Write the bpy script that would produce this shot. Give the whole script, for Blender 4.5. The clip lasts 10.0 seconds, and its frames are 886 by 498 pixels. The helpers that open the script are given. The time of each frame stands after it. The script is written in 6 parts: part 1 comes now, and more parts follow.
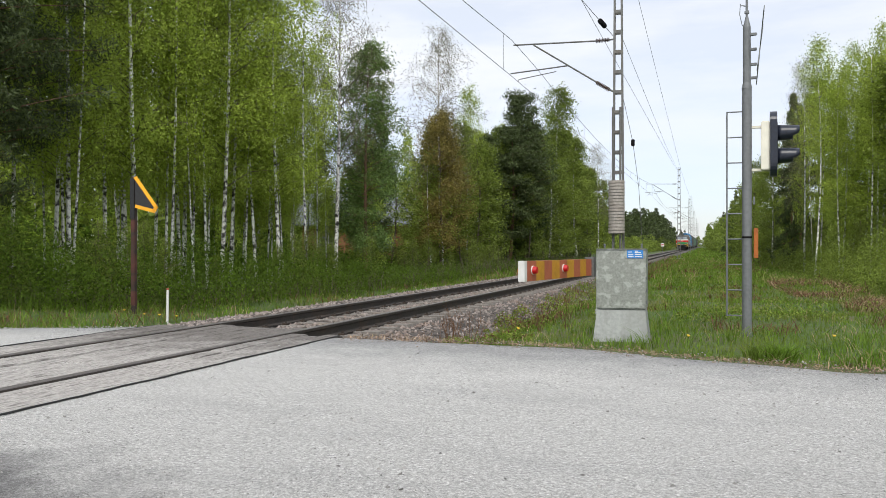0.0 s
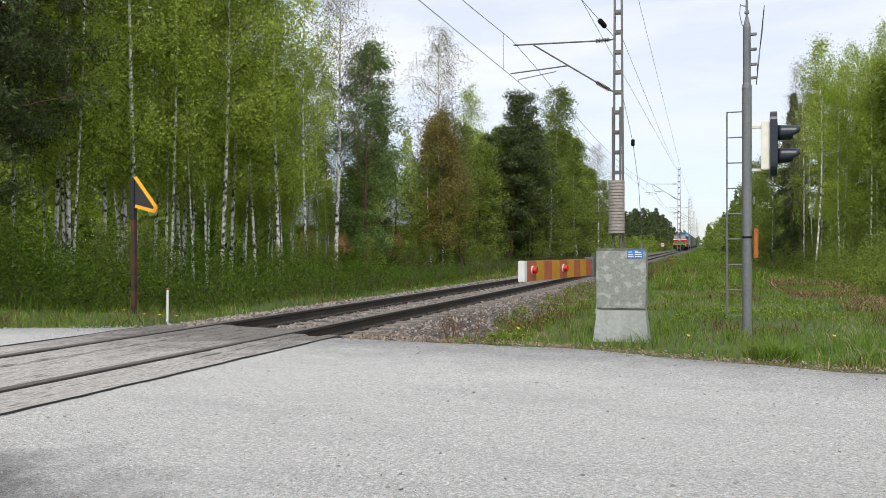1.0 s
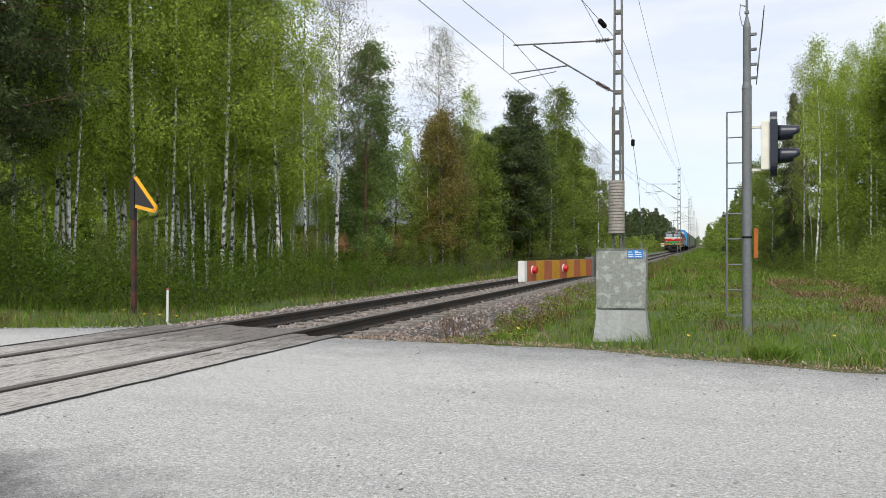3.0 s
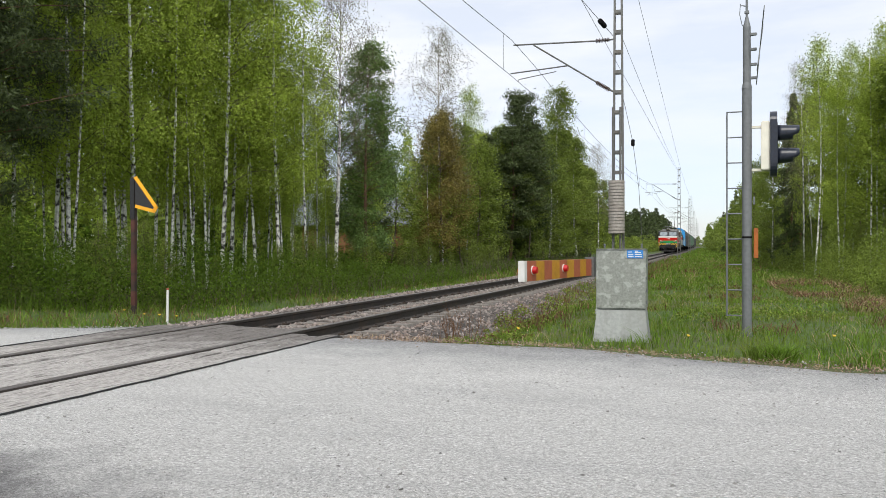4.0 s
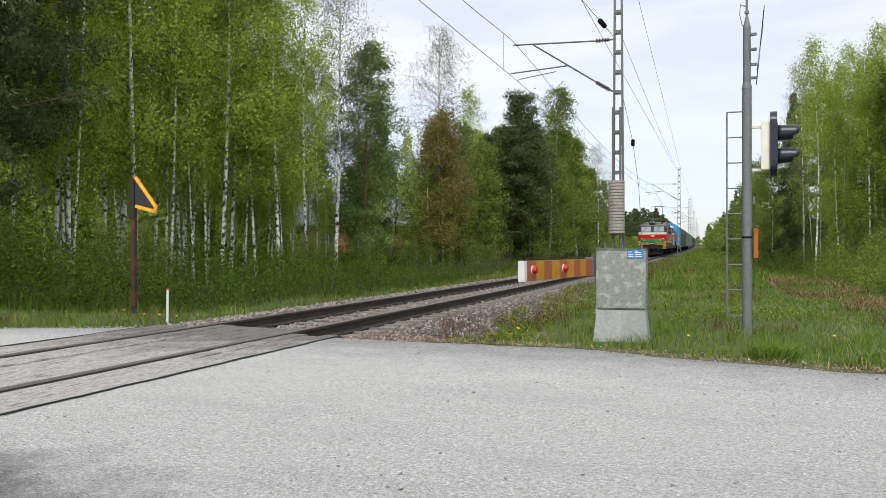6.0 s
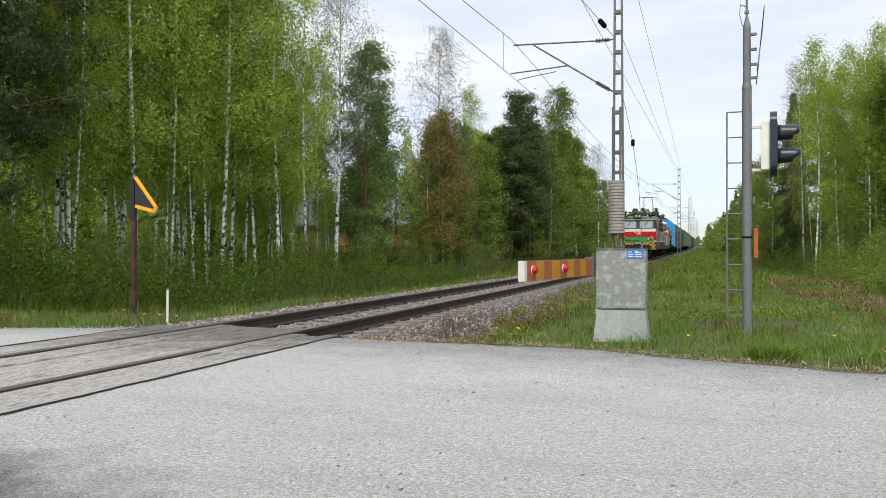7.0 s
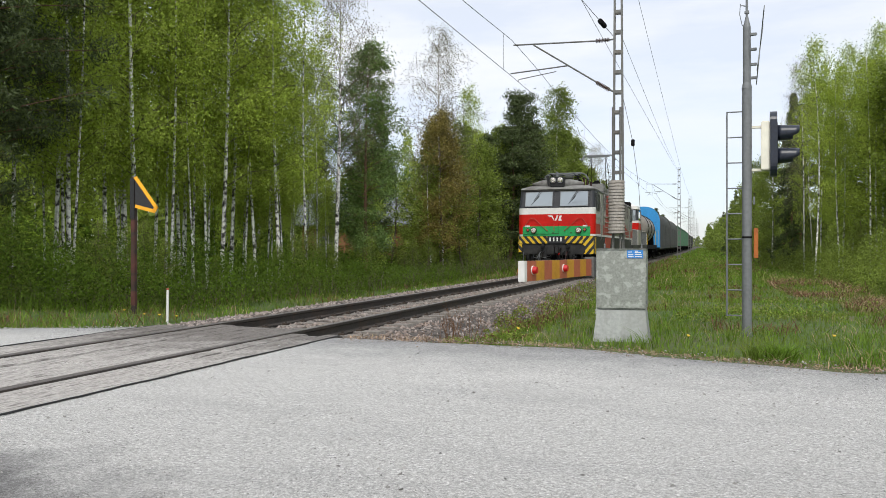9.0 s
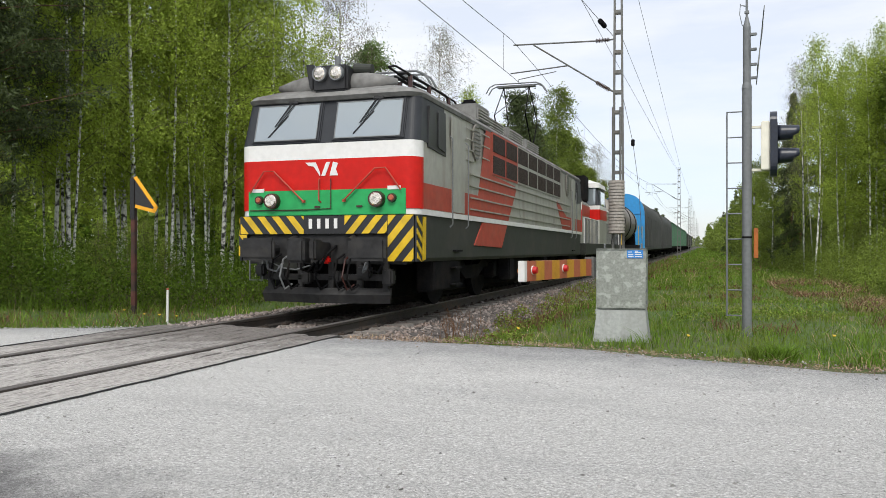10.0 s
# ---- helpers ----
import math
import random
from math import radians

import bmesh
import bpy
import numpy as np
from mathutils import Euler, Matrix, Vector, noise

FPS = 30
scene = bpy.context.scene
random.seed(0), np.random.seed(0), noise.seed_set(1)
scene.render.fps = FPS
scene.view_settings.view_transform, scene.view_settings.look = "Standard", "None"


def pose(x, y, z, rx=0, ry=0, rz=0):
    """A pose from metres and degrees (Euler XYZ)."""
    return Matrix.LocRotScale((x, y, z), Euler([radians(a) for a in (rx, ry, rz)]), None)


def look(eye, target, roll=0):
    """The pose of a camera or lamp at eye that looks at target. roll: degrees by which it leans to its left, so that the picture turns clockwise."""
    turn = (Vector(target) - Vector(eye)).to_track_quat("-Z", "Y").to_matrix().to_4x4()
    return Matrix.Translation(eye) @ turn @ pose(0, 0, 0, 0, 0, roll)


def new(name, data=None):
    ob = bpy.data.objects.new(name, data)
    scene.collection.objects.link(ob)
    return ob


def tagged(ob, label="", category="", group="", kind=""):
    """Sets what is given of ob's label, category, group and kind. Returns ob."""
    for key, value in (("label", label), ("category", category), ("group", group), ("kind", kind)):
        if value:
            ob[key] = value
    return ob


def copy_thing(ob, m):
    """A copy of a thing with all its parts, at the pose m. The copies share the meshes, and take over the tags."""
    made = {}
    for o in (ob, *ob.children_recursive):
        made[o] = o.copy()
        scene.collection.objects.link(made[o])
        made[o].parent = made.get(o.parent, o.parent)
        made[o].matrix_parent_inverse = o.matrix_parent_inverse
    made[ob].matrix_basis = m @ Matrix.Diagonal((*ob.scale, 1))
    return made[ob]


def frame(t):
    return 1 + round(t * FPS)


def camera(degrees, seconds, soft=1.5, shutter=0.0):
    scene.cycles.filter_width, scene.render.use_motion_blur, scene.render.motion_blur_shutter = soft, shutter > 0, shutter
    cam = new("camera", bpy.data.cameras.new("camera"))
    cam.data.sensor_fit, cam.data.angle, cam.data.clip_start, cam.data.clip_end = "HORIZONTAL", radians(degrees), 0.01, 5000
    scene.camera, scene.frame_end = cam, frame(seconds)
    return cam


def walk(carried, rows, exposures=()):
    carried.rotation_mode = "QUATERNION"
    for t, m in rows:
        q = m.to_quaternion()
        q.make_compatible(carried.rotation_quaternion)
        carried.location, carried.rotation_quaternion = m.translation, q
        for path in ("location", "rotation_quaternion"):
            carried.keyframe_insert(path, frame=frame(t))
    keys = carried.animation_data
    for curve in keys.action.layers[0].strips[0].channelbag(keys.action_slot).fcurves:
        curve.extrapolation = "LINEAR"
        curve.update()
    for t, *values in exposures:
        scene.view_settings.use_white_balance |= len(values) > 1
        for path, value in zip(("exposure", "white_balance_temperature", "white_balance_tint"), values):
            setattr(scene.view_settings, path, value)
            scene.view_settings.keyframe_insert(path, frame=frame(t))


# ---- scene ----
cam = camera(57.65, 10.0, soft=0.65, shutter=0.0)
EYE = (0.0, 0.0, 1.046)
view = pose(*EYE, 90.08, 0, 18.04)
walk(cam, [(0, view), (10, view)], exposures=[(0, 0.0), (10, 0.0)])

# ---------------------------------------------------------------- light
SUN_EL, SUN_AZ = radians(48), radians(168)
world = bpy.data.worlds.new("sky")
scene.world = world
world.use_nodes = True
wn = world.node_tree
wn.nodes.clear()


def wnode(kind, **kw):
    n = wn.nodes.new(kind)
    for k, v in kw.items():
        n.inputs[k].default_value = v
    return n


sky = wn.nodes.new("ShaderNodeTexSky")
sky.sky_type, sky.sun_disc, sky.sun_elevation, sky.sun_rotation = "NISHITA", False, SUN_EL, SUN_AZ
coord = wn.nodes.new("ShaderNodeTexCoord")
squash = wn.nodes.new("ShaderNodeMapping")
squash.inputs["Scale"].default_value = (1.0, 1.0, 4.5)
veil = wnode("ShaderNodeTexNoise", Scale=2.6, Detail=7.0, Roughness=0.55)
ramp = wn.nodes.new("ShaderNodeValToRGB")
ramp.color_ramp.elements[0].position, ramp.color_ramp.elements[1].position = 0.36, 0.58
clear = wn.nodes.new("ShaderNodeBackground")
clear.inputs["Strength"].default_value = 0.15
cloud = wnode("ShaderNodeBackground", Color=(0.94, 0.965, 1.0, 1), Strength=1.06)
blend = wn.nodes.new("ShaderNodeMixShader")
soften = wn.nodes.new("ShaderNodeMath")
soften.operation = "MULTIPLY_ADD"
soften.inputs[1].default_value, soften.inputs[2].default_value = 0.30, 0.70
tint = wn.nodes.new("ShaderNodeMix")
tint.data_type, tint.blend_type = "RGBA", "MULTIPLY"
tint.inputs["Factor"].default_value, tint.inputs["B"].default_value = 1.0, (0.93, 0.955, 1.10, 1)
# the cloud thins out towards the horizon
axes = wn.nodes.new("ShaderNodeSeparateXYZ")
low = wn.nodes.new("ShaderNodeMapRange")
for k, v in (("From Min", 0.0), ("From Max", 0.24), ("To Min", 0.5), ("To Max", 1.0)):
    low.inputs[k].default_value = v
thin = wn.nodes.new("ShaderNodeMath")
thin.operation = "MULTIPLY"
wout = wn.nodes.new("ShaderNodeOutputWorld")
for a, b in ((coord.outputs["Generated"], squash.inputs["Vector"]), (squash.outputs[0], veil.inputs["Vector"]),
             (veil.outputs["Fac"], ramp.inputs["Fac"]), (ramp.outputs["Color"], soften.inputs[0]),
             (sky.outputs[0], tint.inputs["A"]), (tint.outputs["Result"], clear.inputs["Color"]), (coord.outputs["Generated"], axes.inputs[0]), (axes.outputs["Z"], low.inputs["Value"]),
             (soften.outputs[0], thin.inputs[0]), (low.outputs[0], thin.inputs[1]), (thin.outputs[0], blend.inputs["Fac"]),
             (clear.outputs[0], blend.inputs[1]), (cloud.outputs[0], blend.inputs[2]), (blend.outputs[0], wout.inputs["Surface"])):
    wn.links.new(a, b)

lamp = bpy.data.lights.new("sun", "SUN")
lamp.energy, lamp.angle, lamp.color = 2.85, radians(24), (1.0, 0.96, 0.88)
sun = new("sun", lamp)
sun.matrix_world = look((0, 0, 60), (54 * -math.sin(SUN_AZ), 54 * -math.cos(SUN_AZ), 0))


# ---------------------------------------------------------------- materials
def mat(name, base, rough=0.6, metal=0.0, vary=0.25, grain=30.0, stain=2.0, bump=0.15, stain_color=None, stain_amount=0.35,
        stretch=(1, 1, 1), broad_stretch=None, island=0.0, translucent=0.0, spec=0.5, stain_from=(0.48, 0.68)):
    """A two-scale procedural surface: fine grain, broad stains, bump."""
    m = bpy.data.materials.new(name)
    m.use_nodes = True
    nt = m.node_tree
    nd, ln = nt.nodes, nt.links
    p = nd["Principled BSDF"]
    p.inputs["Roughness"].default_value, p.inputs["Metallic"].default_value = rough, metal
    p.inputs["Specular IOR Level"].default_value = spec
    tc = nd.new("ShaderNodeTexCoord")
    mp = nd.new("ShaderNodeMapping")
    mp.inputs["Scale"].default_value = stretch
    ln.new(tc.outputs["Object"], mp.inputs["Vector"])
    fine, broad = nd.new("ShaderNodeTexNoise"), nd.new("ShaderNodeTexNoise")
    fine.inputs["Scale"].default_value, fine.inputs["Detail"].default_value = grain, 6
    broad.inputs["Scale"].default_value, broad.inputs["Detail"].default_value = stain, 5
    ln.new(mp.outputs[0], fine.inputs["Vector"])
    if broad_stretch:
        mp = nd.new("ShaderNodeMapping")
        mp.inputs["Scale"].default_value = broad_stretch
        ln.new(tc.outputs["Object"], mp.inputs["Vector"])
    ln.new(mp.outputs[0], broad.inputs["Vector"])
    hsv = nd.new("ShaderNodeHueSaturation")
    hsv.inputs["Color"].default_value = (*base, 1)
    mr = nd.new("ShaderNodeMapRange")
    mr.inputs["From Min"].default_value, mr.inputs["From Max"].default_value = 0.3, 0.7
    mr.inputs["To Min"].default_value, mr.inputs["To Max"].default_value = 1 - vary, 1 + vary
    ln.new(fine.outputs["Fac"], mr.inputs["Value"])
    value = mr.outputs[0]
    if island:
        geo = nd.new("ShaderNodeNewGeometry")
        ir = nd.new("ShaderNodeMapRange")
        ir.inputs["To Min"].default_value, ir.inputs["To Max"].default_value = 1 - island, 1 + island
        ln.new(geo.outputs["Random Per Island"], ir.inputs["Value"])
        mul = nd.new("ShaderNodeMath")
        mul.operation = "MULTIPLY"
        ln.new(value, mul.inputs[0])
        ln.new(ir.outputs[0], mul.inputs[1])
        value = mul.outputs[0]
    ln.new(value, hsv.inputs["Value"])
    mix = nd.new("ShaderNodeMix")
    mix.data_type = "RGBA"
    sr = nd.new("ShaderNodeMapRange")
    sr.inputs["From Min"].default_value, sr.inputs["From Max"].default_value = stain_from
    sr.inputs["To Max"].default_value = stain_amount
    ln.new(broad.outputs["Fac"], sr.inputs["Value"])
    ln.new(sr.outputs[0], mix.inputs["Factor"])
    ln.new(hsv.outputs[0], mix.inputs["A"])
    mix.inputs["B"].default_value = (*(stain_color or [c * 0.55 for c in base]), 1)
    ln.new(mix.outputs["Result"], p.inputs["Base Color"])
    if bump:
        bp = nd.new("ShaderNodeBump")
        bp.inputs["Strength"].default_value, bp.inputs["Distance"].default_value = bump, 0.02
        ln.new(fine.outputs["Fac"], bp.inputs["Height"])
        ln.new(bp.outputs[0], p.inputs["Normal"])
    if translucent:
        tr = nd.new("ShaderNodeBsdfTranslucent")
        ln.new(mix.outputs["Result"], tr.inputs["Color"])
        ms = nd.new("ShaderNodeMixShader")
        ms.inputs[0].default_value = translucent
        ln.new(p.outputs[0], ms.inputs[1])
        ln.new(tr.outputs[0], ms.inputs[2])
        ln.new(ms.outputs[0], nd["Material Output"].inputs["Surface"])
    return m


def glow(name, color, strength):
    m = bpy.data.materials.new(name)
    m.use_nodes = True
    p = m.node_tree.nodes["Principled BSDF"]
    p.inputs["Base Color"].default_value = (*color, 1)
    p.inputs["Emission Color"].default_value = (*color, 1)
    p.inputs["Emission Strength"].default_value = strength
    return m


def rt_noises(m):
    return [n for n in m.node_tree.nodes if n.bl_idname == "ShaderNodeTexNoise"]


M = dict(
    ground=mat("meadow_soil", (0.052, 0.088, 0.014), 0.95, grain=14, stain=0.35, vary=0.45, bump=0.6, stain_color=(0.11, 0.085, 0.045), stain_amount=0.8),
    road=mat("worn_asphalt", (0.535, 0.53, 0.522), 0.93, grain=40, stain=0.9, vary=0.52, bump=1.0, broad_stretch=(0.45, 1.3, 1), stain_color=(0.39, 0.388, 0.39), stain_amount=0.6, spec=0.25),
    ballast=mat("granite_ballast", (0.085, 0.074, 0.068), 0.95, grain=16, stain=3, vary=0.5, bump=0.9),
    stone=mat("granite_stone", (0.205, 0.178, 0.165), 0.9, grain=40, stain=1.2, vary=0.2, island=0.62, stain_color=(0.25, 0.17, 0.13), stain_amount=0.5),
    pebble=mat("grey_pebble", (0.30, 0.29, 0.28), 0.9, grain=40, stain=1.2, vary=0.2, island=0.6),
    timber=mat("weathered_timber", (0.355, 0.338, 0.325), 0.92, grain=9, stain=2.6, vary=0.42, bump=0.7, stretch=(7, 1.4, 7), broad_stretch=(12, 1.1, 1), stain_color=(0.085, 0.075, 0.07), stain_amount=0.8, stain_from=(0.54, 0.66)),
    concrete=mat("sleeper_concrete", (0.185, 0.17, 0.155), 0.92, grain=25, stain=3, stain_color=(0.2, 0.14, 0.1), stain_amount=0.6),
    rail_side=mat("rusted_rail", (0.042, 0.036, 0.032), 0.75, grain=30, stain=4, metal=0.2, stain_color=(0.09, 0.055, 0.035)),
    rail_top=mat("worn_rail_top", (0.17, 0.155, 0.15), 0.48, 0.5, grain=40, stretch=(6, 0.4, 6), bump=0.05),
    galv=mat("galvanised_steel", (0.165, 0.175, 0.182), 0.6, 0.25, vary=0.12, grain=22, stain=4, bump=0.05, stain_amount=0.25),
    cabinet=mat("weathered_zinc_sheet", (0.245, 0.26, 0.235), 0.55, 0.25, grain=34, stain=9, vary=0.22, bump=0.15, stain_color=(0.46, 0.48, 0.45), stain_amount=0.5, stain_from=(0.53, 0.60)),
    plinth=mat("pale_concrete", (0.315, 0.33, 0.32), 0.7, grain=26, stain=4, vary=0.14, broad_stretch=(1, 1, 0.35), stain_color=(0.22, 0.23, 0.21), stain_amount=0.6),
    mast=mat("mast_steel", (0.15, 0.152, 0.15), 0.6, 0.4, grain=18, stain=3, stain_color=(0.2, 0.16, 0.13)),
    grime=mat("grimy_steel", (0.019, 0.019, 0.020), 0.6, 0.0, spec=0.35, grain=9, stain=5, vary=0.4, bump=0.3, stain_color=(0.040, 0.037, 0.034), stain_amount=0.5),
    dark=mat("dark_steel", (0.010, 0.010, 0.011), 0.85, 0.0, spec=0.06, grain=20, stain=3, stain_color=(0.035, 0.028, 0.022)),
    navy=mat("navy_black_paint", (0.013, 0.017, 0.030), 0.35, grain=20, stain=3, bump=0.03),
    mesh_grille=mat("dirty_grille", (0.030, 0.019, 0.015), 0.7, grain=60, stain=3, vary=0.5, bump=0.5, stretch=(1, 1, 3), spec=0.2, stain_color=(0.06, 0.035, 0.028)),
    black=mat("black_paint", (0.014, 0.014, 0.016), 0.45, grain=20, stain=3, bump=0.05),
    white=mat("white_paint", (0.68, 0.68, 0.67), 0.5, grain=12, stain=3, vary=0.06, bump=0.04, stain_color=(0.55, 0.54, 0.5)),
    cream=mat("cream_enamel", (0.72, 0.70, 0.60), 0.5, grain=12, stain=3, vary=0.06, bump=0.04),
    red=mat("red_paint", (0.50, 0.010, 0.006), 0.42, grain=8, stain=2.5, vary=0.10, bump=0.03, stain_color=(0.36, 0.012, 0.008), spec=0.25),
    faded=mat("faded_red_paint", (0.35, 0.046, 0.024), 0.6, grain=8, stain=2.5, vary=0.15, bump=0.05, stain_color=(0.30, 0.10, 0.075)),
    green=mat("green_paint", (0.022, 0.32, 0.095), 0.45, grain=8, stain=2.5, vary=0.10, bump=0.03, spec=0.3),
    yellow=mat("yellow_paint", (0.66, 0.44, 0.015), 0.5, grain=10, stain=5, vary=0.12, bump=0.03, stain_color=(0.34, 0.22, 0.025), stain_amount=0.55),
    orange=mat("reflective_orange", (0.86, 0.40, 0.010), 0.45, grain=20, stain=4, vary=0.06, bump=0.03),
    ochre=mat("ochre_reflective", (0.52, 0.26, 0.025), 0.5, grain=30, stain=4, vary=0.1, bump=0.03),
    brick_red=mat("matt_red_reflective", (0.40, 0.11, 0.06), 0.5, grain=30, stain=4, vary=0.1, bump=0.03),
    grey_paint=mat("silver_grey_paint", (0.32, 0.32, 0.285), 0.5, grain=6, stain=1.2, vary=0.1, bump=0.04, broad_stretch=(1, 2.2, 0.4), stain_color=(0.19, 0.165, 0.13), stain_amount=0.65),
    slate=mat("dark_grey_paint", (0.028, 0.031, 0.037), 0.5, spec=0.3, grain=8, stain=1.5, vary=0.1, bump=0.03),
    skirt=mat("skirt_grey_paint", (0.033, 0.036, 0.031), 0.65, spec=0.3, grain=7, stain=1.2, vary=0.12, bump=0.04, stain_color=(0.085, 0.07, 0.06)),
    roof=mat("sooty_roof", (0.19, 0.19, 0.185), 0.8, grain=8, stain=1.8, vary=0.2, stain_color=(0.08, 0.07, 0.065), stain_amount=0.7),
    blue=mat("sky_blue_paint", (0.03, 0.27, 0.62), 0.5, grain=5, stain=1.0, vary=0.1, bump=0.04, stain_color=(0.03, 0.17, 0.38)),
    tarp=mat("dark_grey_sheet", (0.065, 0.068, 0.066), 0.85, spec=0.2, grain=4, stain=0.8, vary=0.15, bump=0.1, stain_color=(0.13, 0.13, 0.125)),
    # wagon green, greyed so that the colour carries the haze of distance
    hazed_green=mat("hazed_green", (0.075, 0.17, 0.105), 0.7, grain=5, stain=0.9, vary=0.15, stain_color=(0.05, 0.12, 0.08)),
    tank=mat("dirty_tank_grey", (0.21, 0.195, 0.175), 0.55, grain=5, stain=1.1, vary=0.12, stain_color=(0.11, 0.095, 0.08), stain_amount=0.7),
    wire=mat("copper_wire", (0.12, 0.12, 0.12), 0.6, 0.4, grain=10, bump=0),
    insul=mat("brown_porcelain", (0.045, 0.017, 0.014), 0.25, grain=10, bump=0),
    weight=mat("cast_weight", (0.36, 0.335, 0.31), 0.9, grain=20, stain=4, vary=0.2, island=0.2, stain_color=(0.2, 0.15, 0.12)),
    bark=mat("birch_bark", (0.80, 0.78, 0.74), 0.85, grain=5, stain=5.5, vary=0.14, bump=0.3, stretch=(1, 1, 2.2), broad_stretch=(1, 1, 1.1), stain_color=(0.03, 0.027, 0.024), stain_amount=1.0, stain_from=(0.47, 0.58)),
    twig=mat("birch_twig", (0.10, 0.075, 0.06), 0.9, grain=10, stain=2),
    pine_bark=mat("pine_bark", (0.15, 0.08, 0.05), 0.95, grain=9, stain=2, bump=0.6, stain_color=(0.06, 0.045, 0.035)),
    leaf=mat("birch_leaf", (0.37, 0.465, 0.075), 0.6, grain=0.5, stain=0.22, vary=0.24, bump=0, island=0.42, translucent=0.5, stain_color=(0.29, 0.40, 0.065), stain_amount=0.6, spec=0.25),
    leaf_dark=mat("alder_leaf", (0.185, 0.245, 0.042), 0.6, grain=0.5, stain=0.25, vary=0.24, bump=0, island=0.45, translucent=0.4, spec=0.25),
    leaf_brown=mat("bronze_leaf", (0.235, 0.195, 0.055), 0.7, grain=0.8, stain=0.4, vary=0.2, bump=0, island=0.62, translucent=0.4, spec=0.2),
    leaf_pale=mat("budding_leaf", (0.23, 0.23, 0.14), 0.8, grain=0.8, stain=0.4, vary=0.2, bump=0, island=0.35, translucent=0.35, spec=0.2),
    fresh_needle=mat("young_pine_needle", (0.145, 0.225, 0.060), 0.6, grain=1.0, stain=0.4, vary=0.25, bump=0, island=0.5, translucent=0.3, spec=0.3),
    needle=mat("pine_needle", (0.076, 0.104, 0.036), 0.6, grain=1.0, stain=0.4, vary=0.2, bump=0, island=0.6, translucent=0.3, spec=0.3),
    grass=mat("spring_grass", (0.115, 0.20, 0.020), 0.7, grain=2.2, stain=0.8, vary=0.4, bump=0, island=0.4, translucent=0.35, stain_color=(0.20, 0.20, 0.05), stain_amount=0.75, spec=0.25),
    straw=mat("dry_straw", (0.38, 0.29, 0.17), 0.9, grain=2, stain=1, vary=0.2, bump=0, island=0.35, stain_color=(0.2, 0.11, 0.06), stain_amount=0.6),
    shrub=mat("shrub_leaf", (0.078, 0.132, 0.012), 0.6, grain=0.6, stain=0.3, vary=0.25, bump=0, island=0.6, translucent=0.45, spec=0.2),
    red_lens=glow("red_lens", (0.42, 0.006, 0.010), 0.12),
    amber=mat("amber_reflector", (0.36, 0.10, 0.012), 0.35, grain=60, stain=9, vary=0.25, bump=0.1, stain_color=(0.20, 0.05, 0.01), stain_amount=0.6),
    headlamp=mat("headlamp_reflector", (0.80, 0.74, 0.66), 0.16, 0.85, vary=0.25, grain=26, stain=9, bump=0.5, stain_color=(0.35, 0.33, 0.30), stain_amount=0.6),
    sign_blue=mat("enamel_blue", (0.03, 0.20, 0.55), 0.4, vary=0.05, bump=0),
    rust_post=mat("rusty_post", (0.035, 0.022, 0.019), 0.8, grain=8, stain=2.2, stretch=(1, 1, 1.5), stain_color=(0.10, 0.03, 0.02), stain_amount=0.8),
    rust_band=mat("faded_band_paint", (0.075, 0.026, 0.020), 0.8, grain=9, stain=3, vary=0.3, stain_color=(0.035, 0.02, 0.017), stain_amount=0.7),
    weed=mat("reddish_weed", (0.15, 0.078, 0.04), 0.9, grain=2, stain=1, vary=0.25, bump=0, island=0.5, translucent=0.2),
    litter=mat("dry_leaf_litter", (0.26, 0.185, 0.13), 0.95, grain=3, stain=1.5, vary=0.25, bump=0, island=0.5),
    house_red=mat("ochre_house_wall", (0.20, 0.09, 0.04), 0.9, grain=6, stain=1),
    house_roof=mat("sheet_roof", (0.17, 0.185, 0.215), 0.5, grain=6, stain=1),
)
gm = bpy.data.materials.new("window_glass")
gm.use_nodes = True
gp = gm.node_tree.nodes["Principled BSDF"]
gp.inputs["Base Color"].default_value = (0.30, 0.345, 0.37, 1)
gp.inputs["Metallic"].default_value = 0.42
gp.inputs["Roughness"].default_value = 0.03
gp.inputs["Specular IOR Level"].default_value = 1.0
gp.inputs["Coat Weight"].default_value = 1.0
gp.inputs["Coat IOR"].default_value = 1.6
gp.inputs["Coat Roughness"].default_value = 0.02
M["glass"] = gm

for n in rt_noises(M["road"]):
    n.inputs["Detail"].default_value, n.inputs["Roughness"].default_value = 12, 0.78
for n in rt_noises(M["bark"]):
    n.inputs["Roughness"].default_value = 0.7
for n in rt_noises(M["timber"]):
    n.inputs["Detail"].default_value, n.inputs["Roughness"].default_value = 7, 0.56

wt = M["timber"].node_tree
wp = wt.nodes["Principled BSDF"]
plain = wp.inputs["Base Color"].links[0].from_socket
wc, wx, wm = wt.nodes.new("ShaderNodeTexCoord"), wt.nodes.new("ShaderNodeSeparateXYZ"), wt.nodes.new("ShaderNodeMapRange")
wv, wa, wk = wt.nodes.new("ShaderNodeTexNoise"), wt.nodes.new("ShaderNodeMath"), wt.nodes.new("ShaderNodeMix")
wv.inputs["Scale"].default_value, wv.inputs["Detail"].default_value = 2.2, 8
wa.operation, wa.inputs[1].default_value = "MULTIPLY_ADD", 4.0
wk.data_type, wk.blend_type, wk.inputs["B"].default_value = "RGBA", "MULTIPLY", (0.36, 0.34, 0.33, 1)
for k, v in (("From Min", 8.6), ("From Max", 10.6), ("To Min", 0.0), ("To Max", 0.9)):
    wm.inputs[k].default_value = v
